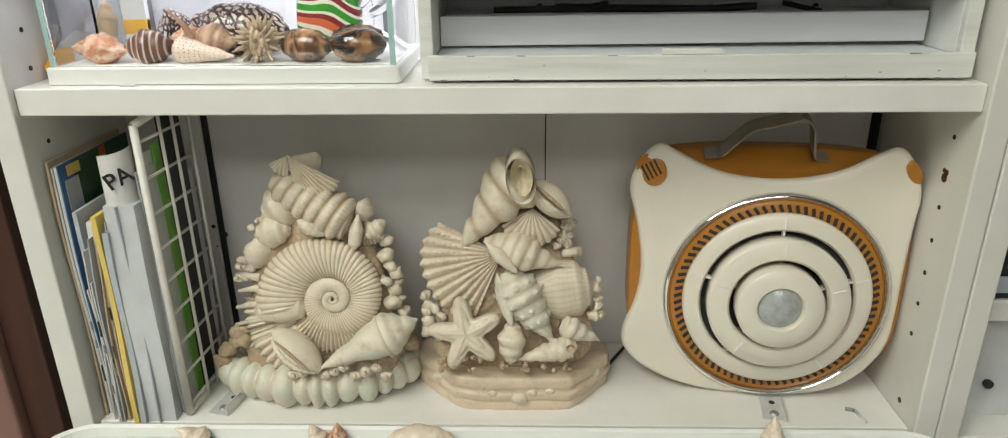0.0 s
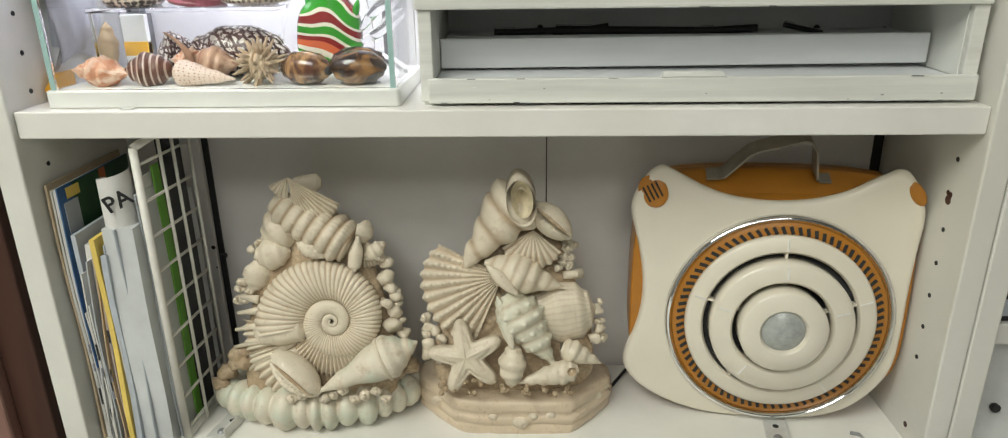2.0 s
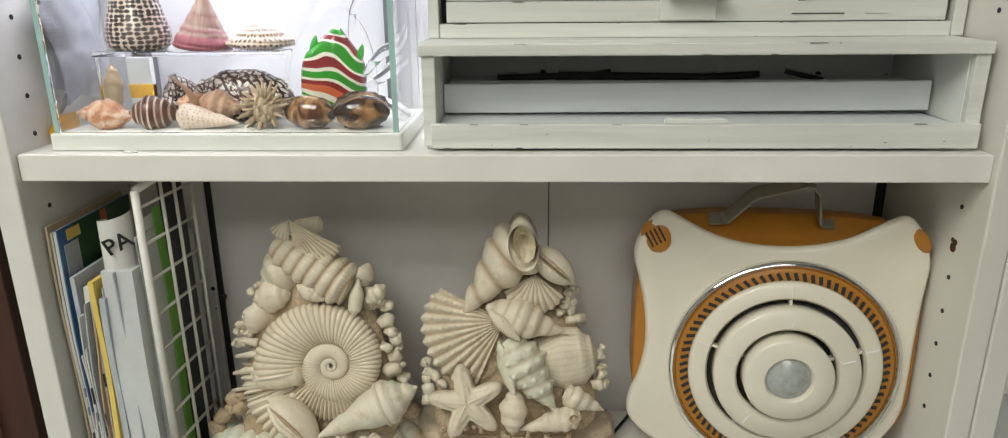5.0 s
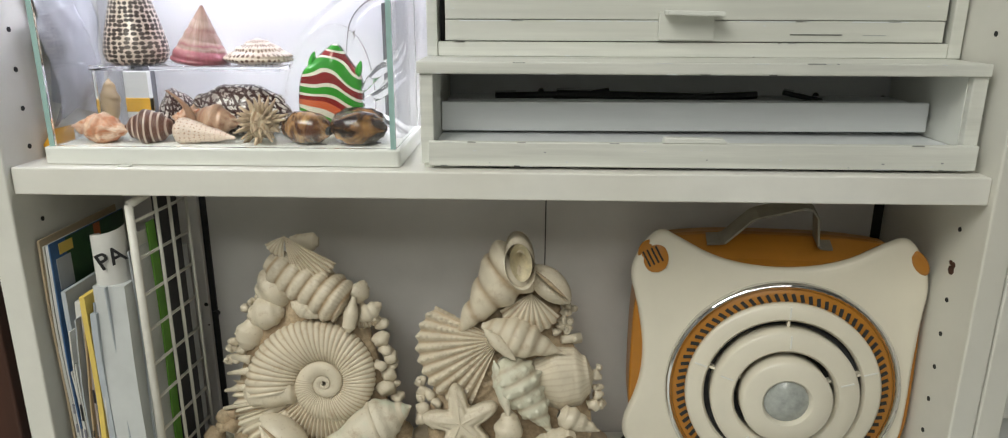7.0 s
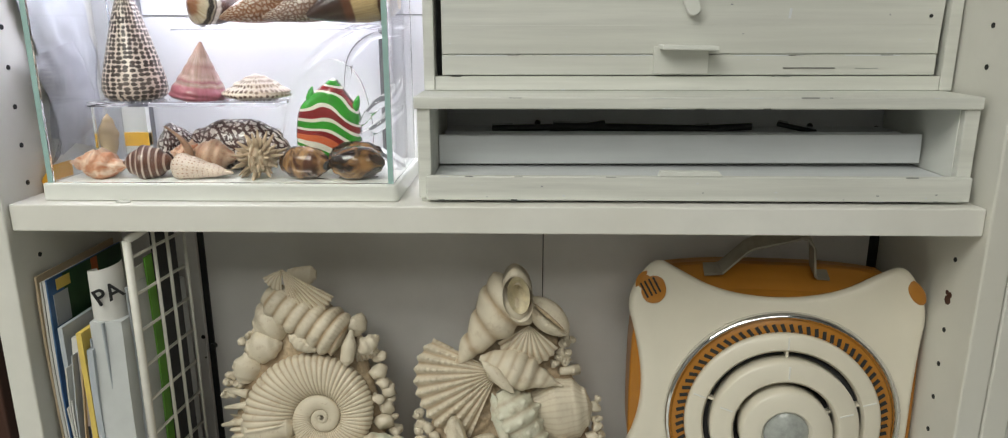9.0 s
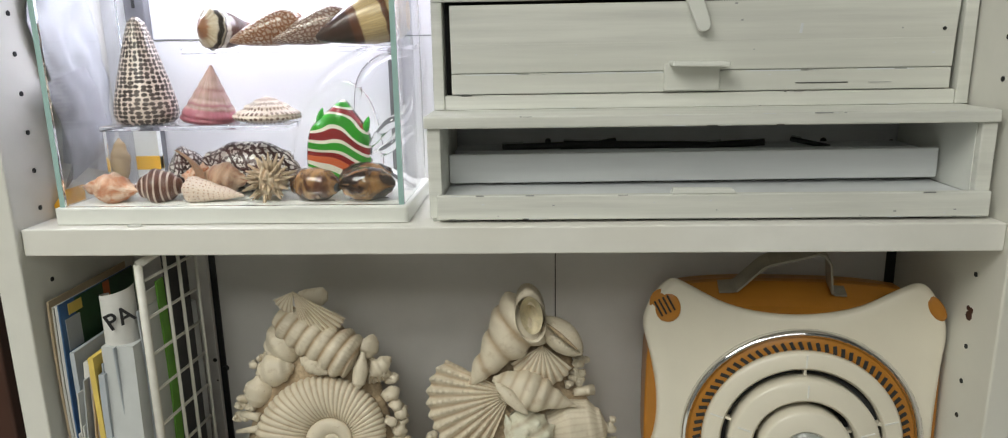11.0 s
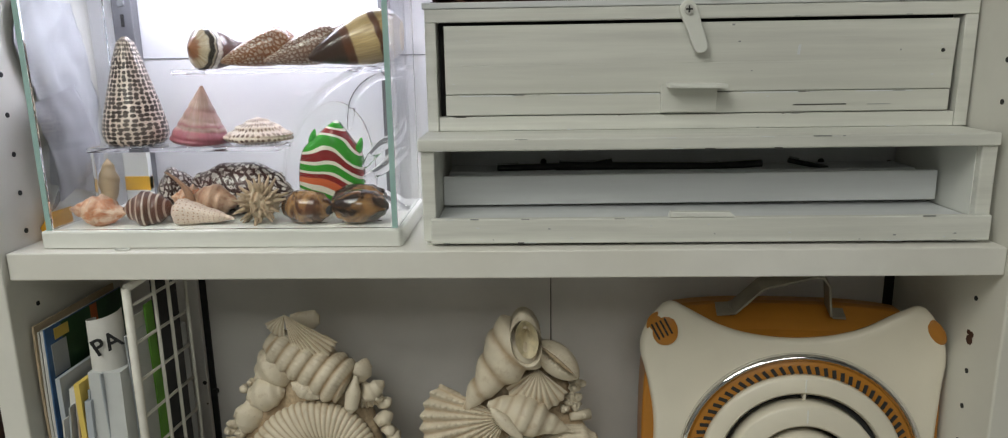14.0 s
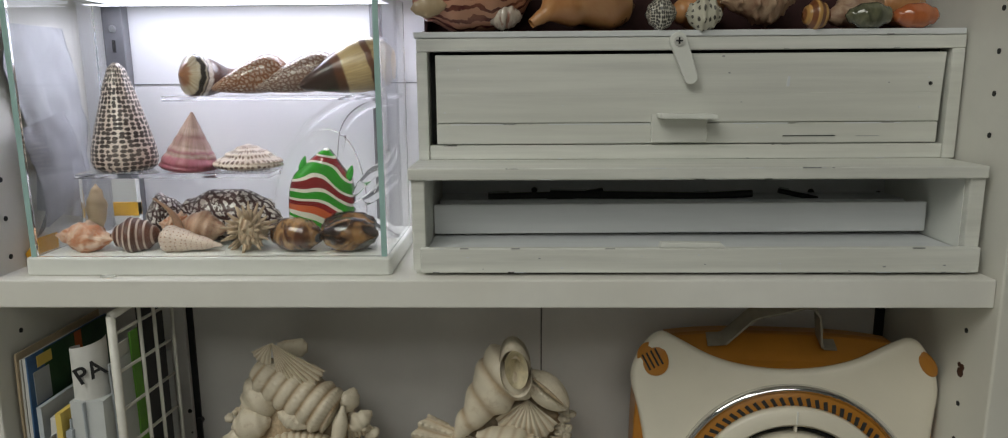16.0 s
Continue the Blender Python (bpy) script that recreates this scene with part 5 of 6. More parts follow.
def cone_bands(name, stops, around=70, wide=0.05, relief=0.0):
    """Bands round a cone shell at fixed places along it, with streaks running along."""
    m, nodes, links, b = material(name)
    nt = m.node_tree
    sep = nt.nodes.new("ShaderNodeSeparateXYZ")
    links.new(coords(nt, "UV"), sep.inputs[0])
    wander = nt.nodes.new("ShaderNodeMath")
    wander.operation = "MULTIPLY_ADD"
    links.new(noise_tex(nt, coords(nt, "UV", (9, 2, 1)), 2.0, 3), wander.inputs[0])
    wander.inputs[1].default_value = wide
    links.new(sep.outputs[1], wander.inputs[2])
    c = ramp(nt, wander.outputs[0], stops)
    streak = ramp(nt, noise_tex(nt, coords(nt, "UV", (around, 3, 1)), 1.0, 4), ((0.35, (0.72, 0.66, 0.58)), (0.65, (1, 1, 1))))
    links.new(mix(nt, 1.0, c, streak, "MULTIPLY"), b.inputs["Base Color"])
    b.inputs["Roughness"].default_value, b.inputs["Coat Weight"].default_value = 0.3, 0.3
    if relief:
        bump(nt, b, noise_tex(nt, coords(nt, "Object"), 330, 4), relief, 0.0007)
    return m


DARKB, TANB, MIDB = (0.045, 0.018, 0.011), (0.62, 0.47, 0.24), (0.14, 0.05, 0.02)
BANDED = cone_bands("brown_banded_cone", ((0.0, DARKB), (0.36, DARKB), (0.40, MIDB), (0.46, MIDB), (0.48, TANB), (0.70, TANB), (0.72, MIDB), (0.77, MIDB), (0.79, TANB), (1.0, TANB)))
SUNDIAL = pattern("sundial_bands", (0.78, 0.67, 0.56), (0.11, 0.05, 0.035), "spots", 40, 5.5, 0.31, (0.60, 0.44, 0.33), rough=0.4, soft=0.05, relief=0.4)
NIGHT = cone_bands("blackish_spire_cone", ((0.0, (0.20, 0.07, 0.03)), (0.55, (0.06, 0.025, 0.016)), (0.72, (0.10, 0.035, 0.02)), (0.75, (0.80, 0.77, 0.72)), (0.80, (0.80, 0.77, 0.72)), (0.815, (0.03, 0.024, 0.02)), (0.84, (0.60, 0.55, 0.44)), (0.855, (0.03, 0.024, 0.02)), (0.895, (0.05, 0.04, 0.03)), (0.91, (0.62, 0.55, 0.43)), (0.95, (0.58, 0.48, 0.34)), (0.98, (0.34, 0.15, 0.07))), 34, 0.07)
PINKTOP = cone_bands("pink_top_shell", ((0.0, (0.33, 0.085, 0.125)), (0.26, (0.38, 0.12, 0.16)), (0.32, (0.58, 0.44, 0.40)), (0.37, (0.33, 0.11, 0.14)), (0.43, (0.50, 0.35, 0.32)), (0.62, (0.40, 0.22, 0.21)), (0.70, (0.52, 0.37, 0.33)), (1.0, (0.50, 0.31, 0.28))), 40, 0.08, 1.0)
CREAMSHELL = pattern("cream_shell", (0.54, 0.38, 0.27), (0.24, 0.09, 0.05), "mottle", 6, 9, 0.46, (0.50, 0.30, 0.19), rough=0.4, soft=0.12, relief=0.3)
PALESPOT = pattern("pale_speckled", (0.68, 0.55, 0.45), (0.26, 0.10, 0.06), "spots", 20, 14, 0.15, rough=0.35, soft=0.05)
ORANGEFRILL = pattern("orange_frilly", (0.74, 0.55, 0.42), (0.46, 0.17, 0.075), "mottle", 8, 5, 0.48, (0.56, 0.28, 0.16), rough=0.5, soft=0.07, relief=0.6, coat=0.0)
BROWNBAND = pattern("brown_white_bands", (0.66, 0.56, 0.47), (0.085, 0.032, 0.02), "bands", 2.0, 2.4, 0.80, (0.16, 0.06, 0.035), soft=0.06, relief=0.4)
SPINY = pattern("bone_white_spines", (0.62, 0.50, 0.36), (0.30, 0.17, 0.08), "mottle", 6, 8, 0.44, rough=0.6, soft=0.1, relief=0.6, coat=0.0)
COWBROWN = pattern("brown_cowrie", (0.46, 0.27, 0.12), (0.05, 0.02, 0.013), "mottle", 5, 5, 0.52, (0.16, 0.06, 0.03), rough=0.12, soft=0.09, relief=0.0, coat=0.8)
COWDARK = pattern("dark_gold_cowrie", (0.46, 0.25, 0.09), (0.020, 0.010, 0.009), "mottle", 2.6, 1.1, 0.52, (0.10, 0.04, 0.018), rough=0.10, soft=0.06, relief=0.0, coat=0.8)
ZIGZAG = pattern("brown_zigzag", (0.64, 0.34, 0.22), (0.11, 0.012, 0.008), "zigzag", 6.0, 3.0, 0.30, (0.56, 0.24, 0.14), rough=0.35, soft=0.08)
PEACH = pattern("peach_conch", (0.66, 0.36, 0.15), (0.46, 0.17, 0.05), "mottle", 3, 4, 0.45, (0.48, 0.22, 0.09), rough=0.35, soft=0.2)
FRILLDARK = pattern("dark_frilled_murex", (0.32, 0.17, 0.08), (0.05, 0.025, 0.018), "mottle", 7, 9, 0.5, rough=0.6, soft=0.12, relief=0.8, coat=0.0)
FRILLTAN = pattern("tan_frilled_murex", (0.52, 0.36, 0.24), (0.26, 0.12, 0.07), "mottle", 6, 9, 0.45, rough=0.55, soft=0.15, relief=0.8, coat=0.0)
NETBALL = pattern("black_white_net", (0.70, 0.67, 0.58), (0.025, 0.022, 0.022), "spots", 24, 15, 0.44, rough=0.4, soft=0.08)
DOTTED = pattern("white_black_dots", (0.70, 0.67, 0.55), (0.03, 0.025, 0.022), "spots", 9, 7, 0.22, rough=0.4, soft=0.05)
OLIVE = pattern("olive_green", (0.20, 0.20, 0.12), (0.08, 0.085, 0.055), "mottle", 4, 6, 0.5, rough=0.12, soft=0.15, relief=0, coat=0.8)
CORAL = pattern("coral_orange", (0.62, 0.19, 0.065), (0.46, 0.11, 0.04), "mottle", 3, 5, 0.45, rough=0.13, soft=0.2, relief=0, coat=0.8)
STRIPED = pattern("orange_striped", (0.62, 0.34, 0.11), (0.20, 0.06, 0.025), "bands", 0.3, 1.1, 0.5, rough=0.3, soft=0.1)
APERTURE = plain("pale_shell_mouth", (0.50, 0.38, 0.24), 0.25, vary=0.08, grain=150, relief=0.1, coat=0.4)

CONE = curve_of(((0, 0.04), (0.05, 0.16), (0.35, 0.52), (0.68, 0.86), (0.80, 1.0), (0.87, 0.93), (0.94, 0.5), (1, 0.05)))
TEAR = linear_of(((0, 0.08), (0.06, 0.22), (0.2, 0.46), (0.4, 0.74), (0.58, 0.93), (0.72, 1.0), (0.82, 0.95), (0.90, 0.76), (0.96, 0.45), (1, 0.06)))
OLIVES = curve_of(((0, 0.1), (0.1, 0.55), (0.35, 0.95), (0.6, 1.0), (0.85, 0.7), (0.95, 0.35), (1, 0.05)))
FLOORZ = TOP + 0.0143


def shell(name, label, mat, p, q, r, prof, group="shells in the tank", mouth=None, mouth_mat=None, spin=0.0, **shape):
    """A shell laid from p to q; mouth: (from, to, radius) of its pale opening, along it."""
    p, q = Vector(p), Vector(q)
    ob = thing(name, p, label, "seashell", group)
    m = between((0, 0, 0), q - p, spin)
    part("shell_body", moved(lathe(sized(prof, r), (q - p).length, **shape), m), mat, ob)
    if mouth:
        a, b, w, up = mouth
        ln = (q - p).length
        mm = lathe(sized(EGG, w), ln * (b - a), squash=0.5)
        part("aperture", moved(mm, between((q - p) * a + Vector((0, -r * 0.78, -r * up)), (q - p) * b + Vector((0, -r * 0.78, -r * up)))), mouth_mat or APERTURE, ob, "pale open mouth")
    return ob


# on the lower riser
Z1 = TOP + 0.0757
shell("cone_shell", "tall cream cone shell with rows of dark spots", LEOPARD, (-0.308, 0.080, Z1), (-0.3085, 0.080, Z1 + 0.089), 0.0262, linear_of(((0, 0.80), (0.03, 0.93), (0.10, 1.0), (0.2, 0.965), (0.4, 0.80), (0.6, 0.62), (0.8, 0.43), (0.95, 0.26), (1, 0.08))), nu=48, nv=60)
shell("top_shell", "pink conical top shell with rough whorls", PINKTOP, (-0.2535, 0.080, Z1), (-0.2478, 0.080, Z1 + 0.048), 0.0240, linear_of(((0, 0.90), (0.05, 1.0), (0.12, 0.97), (0.5, 0.56), (1, 0.04))), whorl=0.06, whorls=6, nu=40, nv=60)
shell("sundial_shell", "flat cream sundial shell with dotted bands", SUNDIAL, (-0.2025, 0.080, Z1), (-0.2025, 0.080, Z1 + 0.0215), 0.0285, curve_of(((0, 0.62), (0.14, 0.98), (0.28, 1.0), (0.6, 0.66), (0.85, 0.34), (1, 0.03))), whorl=0.05, whorls=5, nu=48, nv=50)
# on the upper riser
Z2 = TOP + 0.1377
shell("cone_shell", "dark netted cone shell lying with its spire forward", NIGHT, (-0.206, 0.118, Z2 + 0.010), (-0.2475, 0.062, Z2 + 0.0172), 0.0178, CONE, nu=36, nv=50)
shell("cone_shell", "brown and white textile cone shell lying down", TEXTILE, (-0.2235, 0.066, Z2 + 0.005), (-0.165, 0.084, Z2 + 0.0220), 0.0152, TEAR, nu=36, nv=50)
shell("cone_shell", "greyish brown textile cone shell lying down", TEXTILEDARK, (-0.188, 0.066, Z2 + 0.005), (-0.122, 0.086, Z2 + 0.0240), 0.0158, TEAR, nu=36, nv=50)
shell("cone_shell", "tan cone shell with broad dark brown bands", BANDED, (-0.150, 0.062, Z2 + 0.007), (-0.0785, 0.088, Z2 + 0.0310), 0.0220, TEAR, nu=36, nv=50)
# on the floor of the tank
shell("spindle_shell", "orange and white frilly spindle shell", ORANGEFRILL, (-0.352, 0.044, FLOORZ + 0.012), (-0.300, 0.036, FLOORZ + 0.010), 0.0125, WHELK, whorl=0.16, whorls=6, knob=0.10, nu=54, nv=60)
# shell shape added for the blurred reflection in the left pane
shell("spindle_shell", "pale yellow shell standing in for a reflection in the pane", plain("pane_reflection_yellow", (0.52, 0.38, 0.22), 0.5, vary=0.16, grain=60, relief=0.3), (-0.349, 0.100, FLOORZ + 0.046), (-0.345, 0.088, FLOORZ + 0.002), 0.0085, EGG, whorl=0.12, whorls=4, nu=36, nv=50)
shell("harp_shell", "dark brown shell with white cross bands", BROWNBAND, (-0.304, 0.038, FLOORZ + 0.0125), (-0.266, 0.046, FLOORZ + 0.0120), 0.0148, EGG, whorl=0.05, nu=40, nv=40)
shell("spindle_shell", "small orange knobbly shell", ORANGEFRILL, (-0.275, 0.062, FLOORZ + 0.018), (-0.243, 0.058, FLOORZ + 0.014), 0.0110, WHELK, whorl=0.14, knob=0.2, nu=54, nv=50)
conch = shell("spider_conch", "cream conch with a long curved brown spur", CREAMSHELL, (-0.262, 0.058, FLOORZ + 0.0165), (-0.214, 0.054, FLOORZ + 0.0145), 0.0142, WHELK, whorl=0.08, whorls=4, nv=50)
part("spur", sheet(lambda u, v: Vector((0.010 + 0.006 * v - 0.022 * v * v, -0.012 - 0.004 * v, 0.0 + 0.026 * v)) + Vector((math.cos(u * math.tau), math.sin(u * math.tau) * 0.6, 0)) * 0.0045 * (1 - 0.65 * v), 12, 14), plain("brown_spur", (0.33, 0.19, 0.12), 0.4, vary=0.1, grain=120), conch, "curved brown spur")
shell("cone_shell", "pale speckled cone shell lying on the tank floor", PALESPOT, (-0.212, 0.036, FLOORZ + 0.005), (-0.266, 0.040, FLOORZ + 0.0108), 0.0114, CONE, nu=36, nv=40)
shell("cone_shell", "black cone shell with large white spots", MARBLE, (-0.252, 0.108, FLOORZ + 0.012), (-0.300, 0.088, FLOORZ + 0.020), 0.0210, CONE, nu=40, nv=50)
shell("cone_shell", "large dark marbled cone shell with white spots", MARBLE, (-0.272, 0.092, FLOORZ + 0.022), (-0.176, 0.084, FLOORZ + 0.018), 0.0235, OLIVES, nu=44, nv=60)
urchin = thing("spiny_shell", (-0.1915, 0.042, FLOORZ + 0.016), "bone-white spiny shell with many short points", "seashell", "shells in the tank")
part("shell_body", lathe(sized(EGG, 0.0125), 0.03, knob=0.2, whorl=0.15), SPINY, urchin).location = (-0.015, 0, 0)
R = random.Random(3)
for k in range(64):
    d = Vector((R.gauss(0, 1), R.gauss(-0.4, 0.7), R.gauss(0.15, 0.8))).normalized()
    part("spine", rod(d * 0.010, d * R.uniform(0.016, 0.0255), 0.0026, 0.0006, 6), SPINY, urchin, smooth=True)


def cowrie_thing(label, mat, x, y, z, ln, r, turn, roll_):
    ob = thing("cowrie", (x, y, z), label, "seashell", "shells in the tank")
    ob.matrix_basis = pose(x, y, z, roll_, 0, turn)
    part("shell_body", moved(lathe(sized(curve_of(((0, 0.22), (0.10, 0.66), (0.3, 0.96), (0.5, 1.0), (0.75, 0.88), (0.92, 0.55), (1, 0.16))), r), ln, squash=1.0, nu=40, nv=40), pose(-ln / 2, 0, 0)), mat, ob)
    part("base_slit", moved(block(-ln * 0.36, ln * 0.36, -0.0006, 0.0006, -r * 1.0, -r * 0.97, 0.0002), pose(0, 0, 0)), DARK, ob)
    return ob


cow = cowrie_thing("glossy mottled brown cowrie", COWBROWN, -0.1535, 0.040, FLOORZ + 0.0132, 0.044, 0.0138, -14, 10)
part("end_notch", moved(rod((0, 0, 0), (0.004, 0, 0), 0.004, 0.0035, 12), pose(0.0190, -0.002, -0.001)), DARK, cow)
cowrie_thing("glossy dark brown cowrie with golden back", COWDARK, -0.1095, 0.038, FLOORZ + 0.0134, 0.045, 0.0140, 6, 20)
cowrie_thing("glossy brown cowrie behind its neighbours", COWDARK, -0.118, 0.072, FLOORZ + 0.0130, 0.046, 0.0135, 20, -20)

# ---- glass fish ----
m, nodes, links, b = material("striped_glass_body")
nt = m.node_tree
v = coords(nt, "Object")
sep = nt.nodes.new("ShaderNodeSeparateXYZ")
links.new(v, sep.inputs[0])
wob = noise_tex(nt, v, 22, 1, 0.3)
s1n = nt.nodes.new("ShaderNodeMath")
s1n.operation = "MULTIPLY_ADD"
links.new(wob, s1n.inputs[0])
s1n.inputs[1].default_value = 0.040
links.new(sep.outputs[2], s1n.inputs[2])
sx = nt.nodes.new("ShaderNodeMath")
sx.operation = "MULTIPLY_ADD"
links.new(sep.outputs[0], sx.inputs[0])
sx.inputs[1].default_value = 0.20
links.new(s1n.outputs[0], sx.inputs[2])
mr = nt.nodes.new("ShaderNodeMapRange")
mr.inputs["From Min"].default_value, mr.inputs["From Max"].default_value = 0.027, 0.108
links.new(sx.outputs[0], mr.inputs[0])
GREENC, REDC, WHITEC, ORC = (0.03, 0.28, 0.02), (0.23, 0.016, 0.018), (0.74, 0.72, 0.60), (0.60, 0.13, 0.05)
stripes = ((0.0, WHITEC), (0.06, GREENC), (0.10, WHITEC), (0.15, ORC), (0.22, REDC), (0.27, WHITEC), (0.30, GREENC), (0.37, WHITEC), (0.40, REDC), (0.47, WHITEC), (0.50, GREENC), (0.62, WHITEC), (0.65, REDC), (0.73, WHITEC), (0.76, GREENC), (0.84, WHITEC), (0.92, ORC), (0.95, WHITEC))
rc = ramp(nt, mr.outputs[0], stripes)
rc.node.color_ramp.interpolation = "CONSTANT"
links.new(rc, b.inputs["Base Color"])
b.inputs["Roughness"].default_value, b.inputs["Coat Weight"].default_value = 0.12, 0.8
STRIPEGLASS = m
CLEAR = glassy("clear_fish_glass", (1, 1, 1), 0.0, 1.38)
fish = thing("glass_fish", (-0.1400, 0.084, FLOORZ), "clear art-glass fish with green, red and white stripes", "figurine")


def lens_shape(outline, thick, power=0.5):
    """A flattened body with an outline in x and z."""
    ring_ = eased(outline, 8)
    n = len(ring_)
    c = Vector((sum(p[0] for p in ring_) / n, sum(p[1] for p in ring_) / n))

    def fn(u, v):
        p = Vector(ring_[int(u * n + 0.5) % n])
        a = v * math.pi
        q = c + (p - c) * math.sin(a)
        return Vector((q.x, -thick * (1 if math.cos(a) > 0 else -1) * abs(math.cos(a)) ** power, q.y))
    return sheet(fn, n, 20)


part("striped_body", lens_shape([(-0.029, 0.004), (-0.031, 0.020), (-0.030, 0.040), (-0.026, 0.056), (-0.015, 0.065), (-0.005, 0.074), (0.004, 0.080), (0.010, 0.072), (0.017, 0.061), (0.024, 0.052), (0.025, 0.030), (0.024, 0.008), (0.0, 0.003)], 0.015, 0.7), STRIPEGLASS, fish, "striped coloured glass body")
for p, q, mt in (((-0.019, 0.062), (-0.012, 0.077), "g"), ((0.020, 0.054), (0.027, 0.073), "g")):
    part("tuft", moved(lathe(sized(EGG, 0.0030), 0.017), between((p[0], -0.004, p[1] - 0.006), (q[0], -0.004, q[1]))), plain("green_glass", (0.04, 0.36, 0.04), 0.1, vary=0.05, relief=0, coat=0.8), fish, "green glass tuft")


def glass_rim(points, r, name):
    pts = [Vector(p) for p in points]
    n = len(pts) - 1

    def at(v):
        k = min(n - 1, int(v * n))
        p0, p1, p2, p3 = (pts[min(n, max(0, k + j))] for j in (-1, 0, 1, 2))
        t = v * n - k
        return 0.5 * (2 * p1 + (p2 - p0) * t + (2 * p0 - 5 * p1 + 4 * p2 - p3) * t * t + (3 * p1 - p0 - 3 * p2 + p3) * t ** 3)

    def fn(u, v):
        c, a = at(v), u * math.tau
        rr = r * (0.35 + 0.65 * math.sin(math.pi * min(0.98, max(0.02, v))) ** 0.6)
        fwd = (at(min(1, v + 0.02)) - at(max(0, v - 0.02))).normalized()
        side = fwd.cross(Vector((0, 1, 0))).normalized()
        return c + side * (rr * math.cos(a)) + Vector((0, rr * 1.3 * math.sin(a), 0))
    ob = part(name, sheet(fn, 12, 40), CLEAR, fish, "clear glass")
    ob.visible_shadow = False


glass_rim([(-0.045, 0.002, 0.010), (-0.042, 0.002, 0.045), (-0.028, 0.002, 0.078), (-0.004, 0.002, 0.104), (0.026, 0.002, 0.120), (0.056, 0.002, 0.124)], 0.0042, "top_fin")
glass_rim([(0.014, -0.002, 0.070), (0.020, -0.002, 0.096), (0.036, -0.002, 0.112), (0.058, -0.002, 0.116)], 0.0036, "top_fin")
glass_rim([(0.026, -0.006, 0.040), (0.040, -0.008, 0.056), (0.052, -0.006, 0.064), (0.060, -0.004, 0.080)], 0.0050, "tail_fin")
glass_rim([(0.026, -0.006, 0.030), (0.042, -0.010, 0.038), (0.054, -0.006, 0.050), (0.062, -0.006, 0.054)], 0.0050, "tail_fin")
glass_rim([(0.026, -0.004, 0.022), (0.042, -0.006, 0.016), (0.056, -0.004, 0.006), (0.062, -0.004, 0.004)], 0.0042, "tail_fin")
hull = part("clear_hull", lens_shape([(-0.042, 0.008), (-0.044, 0.034), (-0.036, 0.062), (-0.018, 0.088), (0.006, 0.098), (0.026, 0.082), (0.034, 0.052), (0.036, 0.024), (0.030, 0.002), (0.0, 0.0), (-0.03, 0.001)], 0.0165, 0.6), glassy("thin_clear_glass", (1, 1, 1), 0.0, 1.2), fish, "clear glass casing")
hull.visible_shadow = False

# ---- shells along the top of the drawer box ----
ZT = TOP + OPEN_H + 0.1031
G2 = "shells on the box"
shell("volute_shell", "large pinkish volute shell with brown zigzag lines", ZIGZAG, (-0.061, 0.086, ZT + 0.026), (0.040, 0.100, ZT + 0.038), 0.033, OLIVES, G2, mouth=(0.02, 0.30, 0.0085, 0.28), nu=40, nv=60)
shell("spindle_shell", "small whitish shell with brown specks", SPECKLED, (-0.001, 0.078, ZT + 0.0118), (0.029, 0.080, ZT + 0.0122), 0.0108, EGG, G2, whorl=0.1)
shell("conch_shell", "large peach conch with a long narrow foot", PEACH, (0.036, 0.072, ZT + 0.006), (0.112, 0.100, ZT + 0.056), 0.042, curve_of(((0, 0.09), (0.12, 0.14), (0.35, 0.52), (0.6, 0.98), (0.72, 1.0), (0.88, 0.5), (1, 0.06))), G2, nu=40, nv=60)
shell("murex_shell", "dark brown frilled murex shell", FRILLDARK, (0.088, 0.082, ZT + 0.0195), (0.120, 0.084, ZT + 0.0200), 0.0150, EGG, G2, whorl=0.18, whorls=5, knob=0.20, nu=54, nv=50)
shell("nerite_shell", "round white shell with fine black netting", NETBALL, (0.127, 0.072, ZT + 0.012), (0.152, 0.074, ZT + 0.0135), 0.0138, EGG, G2, nu=40)
shell("conch_shell", "brown conch lying behind smaller shells", PEACH, (0.150, 0.094, ZT + 0.014), (0.200, 0.110, ZT + 0.022), 0.0210, WHELK, G2, whorl=0.08)
shell("nerite_shell", "white knobbed shell with black dots", DOTTED, (0.159, 0.072, ZT + 0.012), (0.188, 0.072, ZT + 0.012), 0.0140, EGG, G2, whorl=0.1, whorls=3, knob=0.15, nu=54)
shell("murex_shell", "large tan frilled murex shell", FRILLTAN, (0.190, 0.088, ZT + 0.024), (0.256, 0.090, ZT + 0.031), 0.0225, WHELK, G2, whorl=0.18, whorls=6, knob=0.24, nu=54, nv=70)
shell("moon_shell", "small orange shell with brown stripes", STRIPED, (0.250, 0.070, ZT + 0.011), (0.273, 0.072, ZT + 0.010), 0.0120, EGG, G2, nu=36)
shell("spindle_shell", "dark brown spotted shell lying behind", FRILLTAN, (0.276, 0.088, ZT + 0.008), (0.330, 0.104, ZT + 0.024), 0.0180, WHELK, G2, whorl=0.08, nu=36)
shell("olive_shell", "glossy olive-green olive shell", OLIVE, (0.284, 0.070, ZT + 0.0098), (0.323, 0.072, ZT + 0.0102), 0.0102, OLIVES, G2, nu=36)
shell("olive_shell", "glossy coral-orange olive shell", CORAL, (0.321, 0.071, ZT + 0.0098), (0.359, 0.073, ZT + 0.0094), 0.0100, OLIVES, G2, nu=36)
shell("conch_shell", "brown conch lying against the side panel", PEACH, (0.318, 0.102, ZT + 0.020), (0.366, 0.110, ZT + 0.024), 0.0200, WHELK, G2)

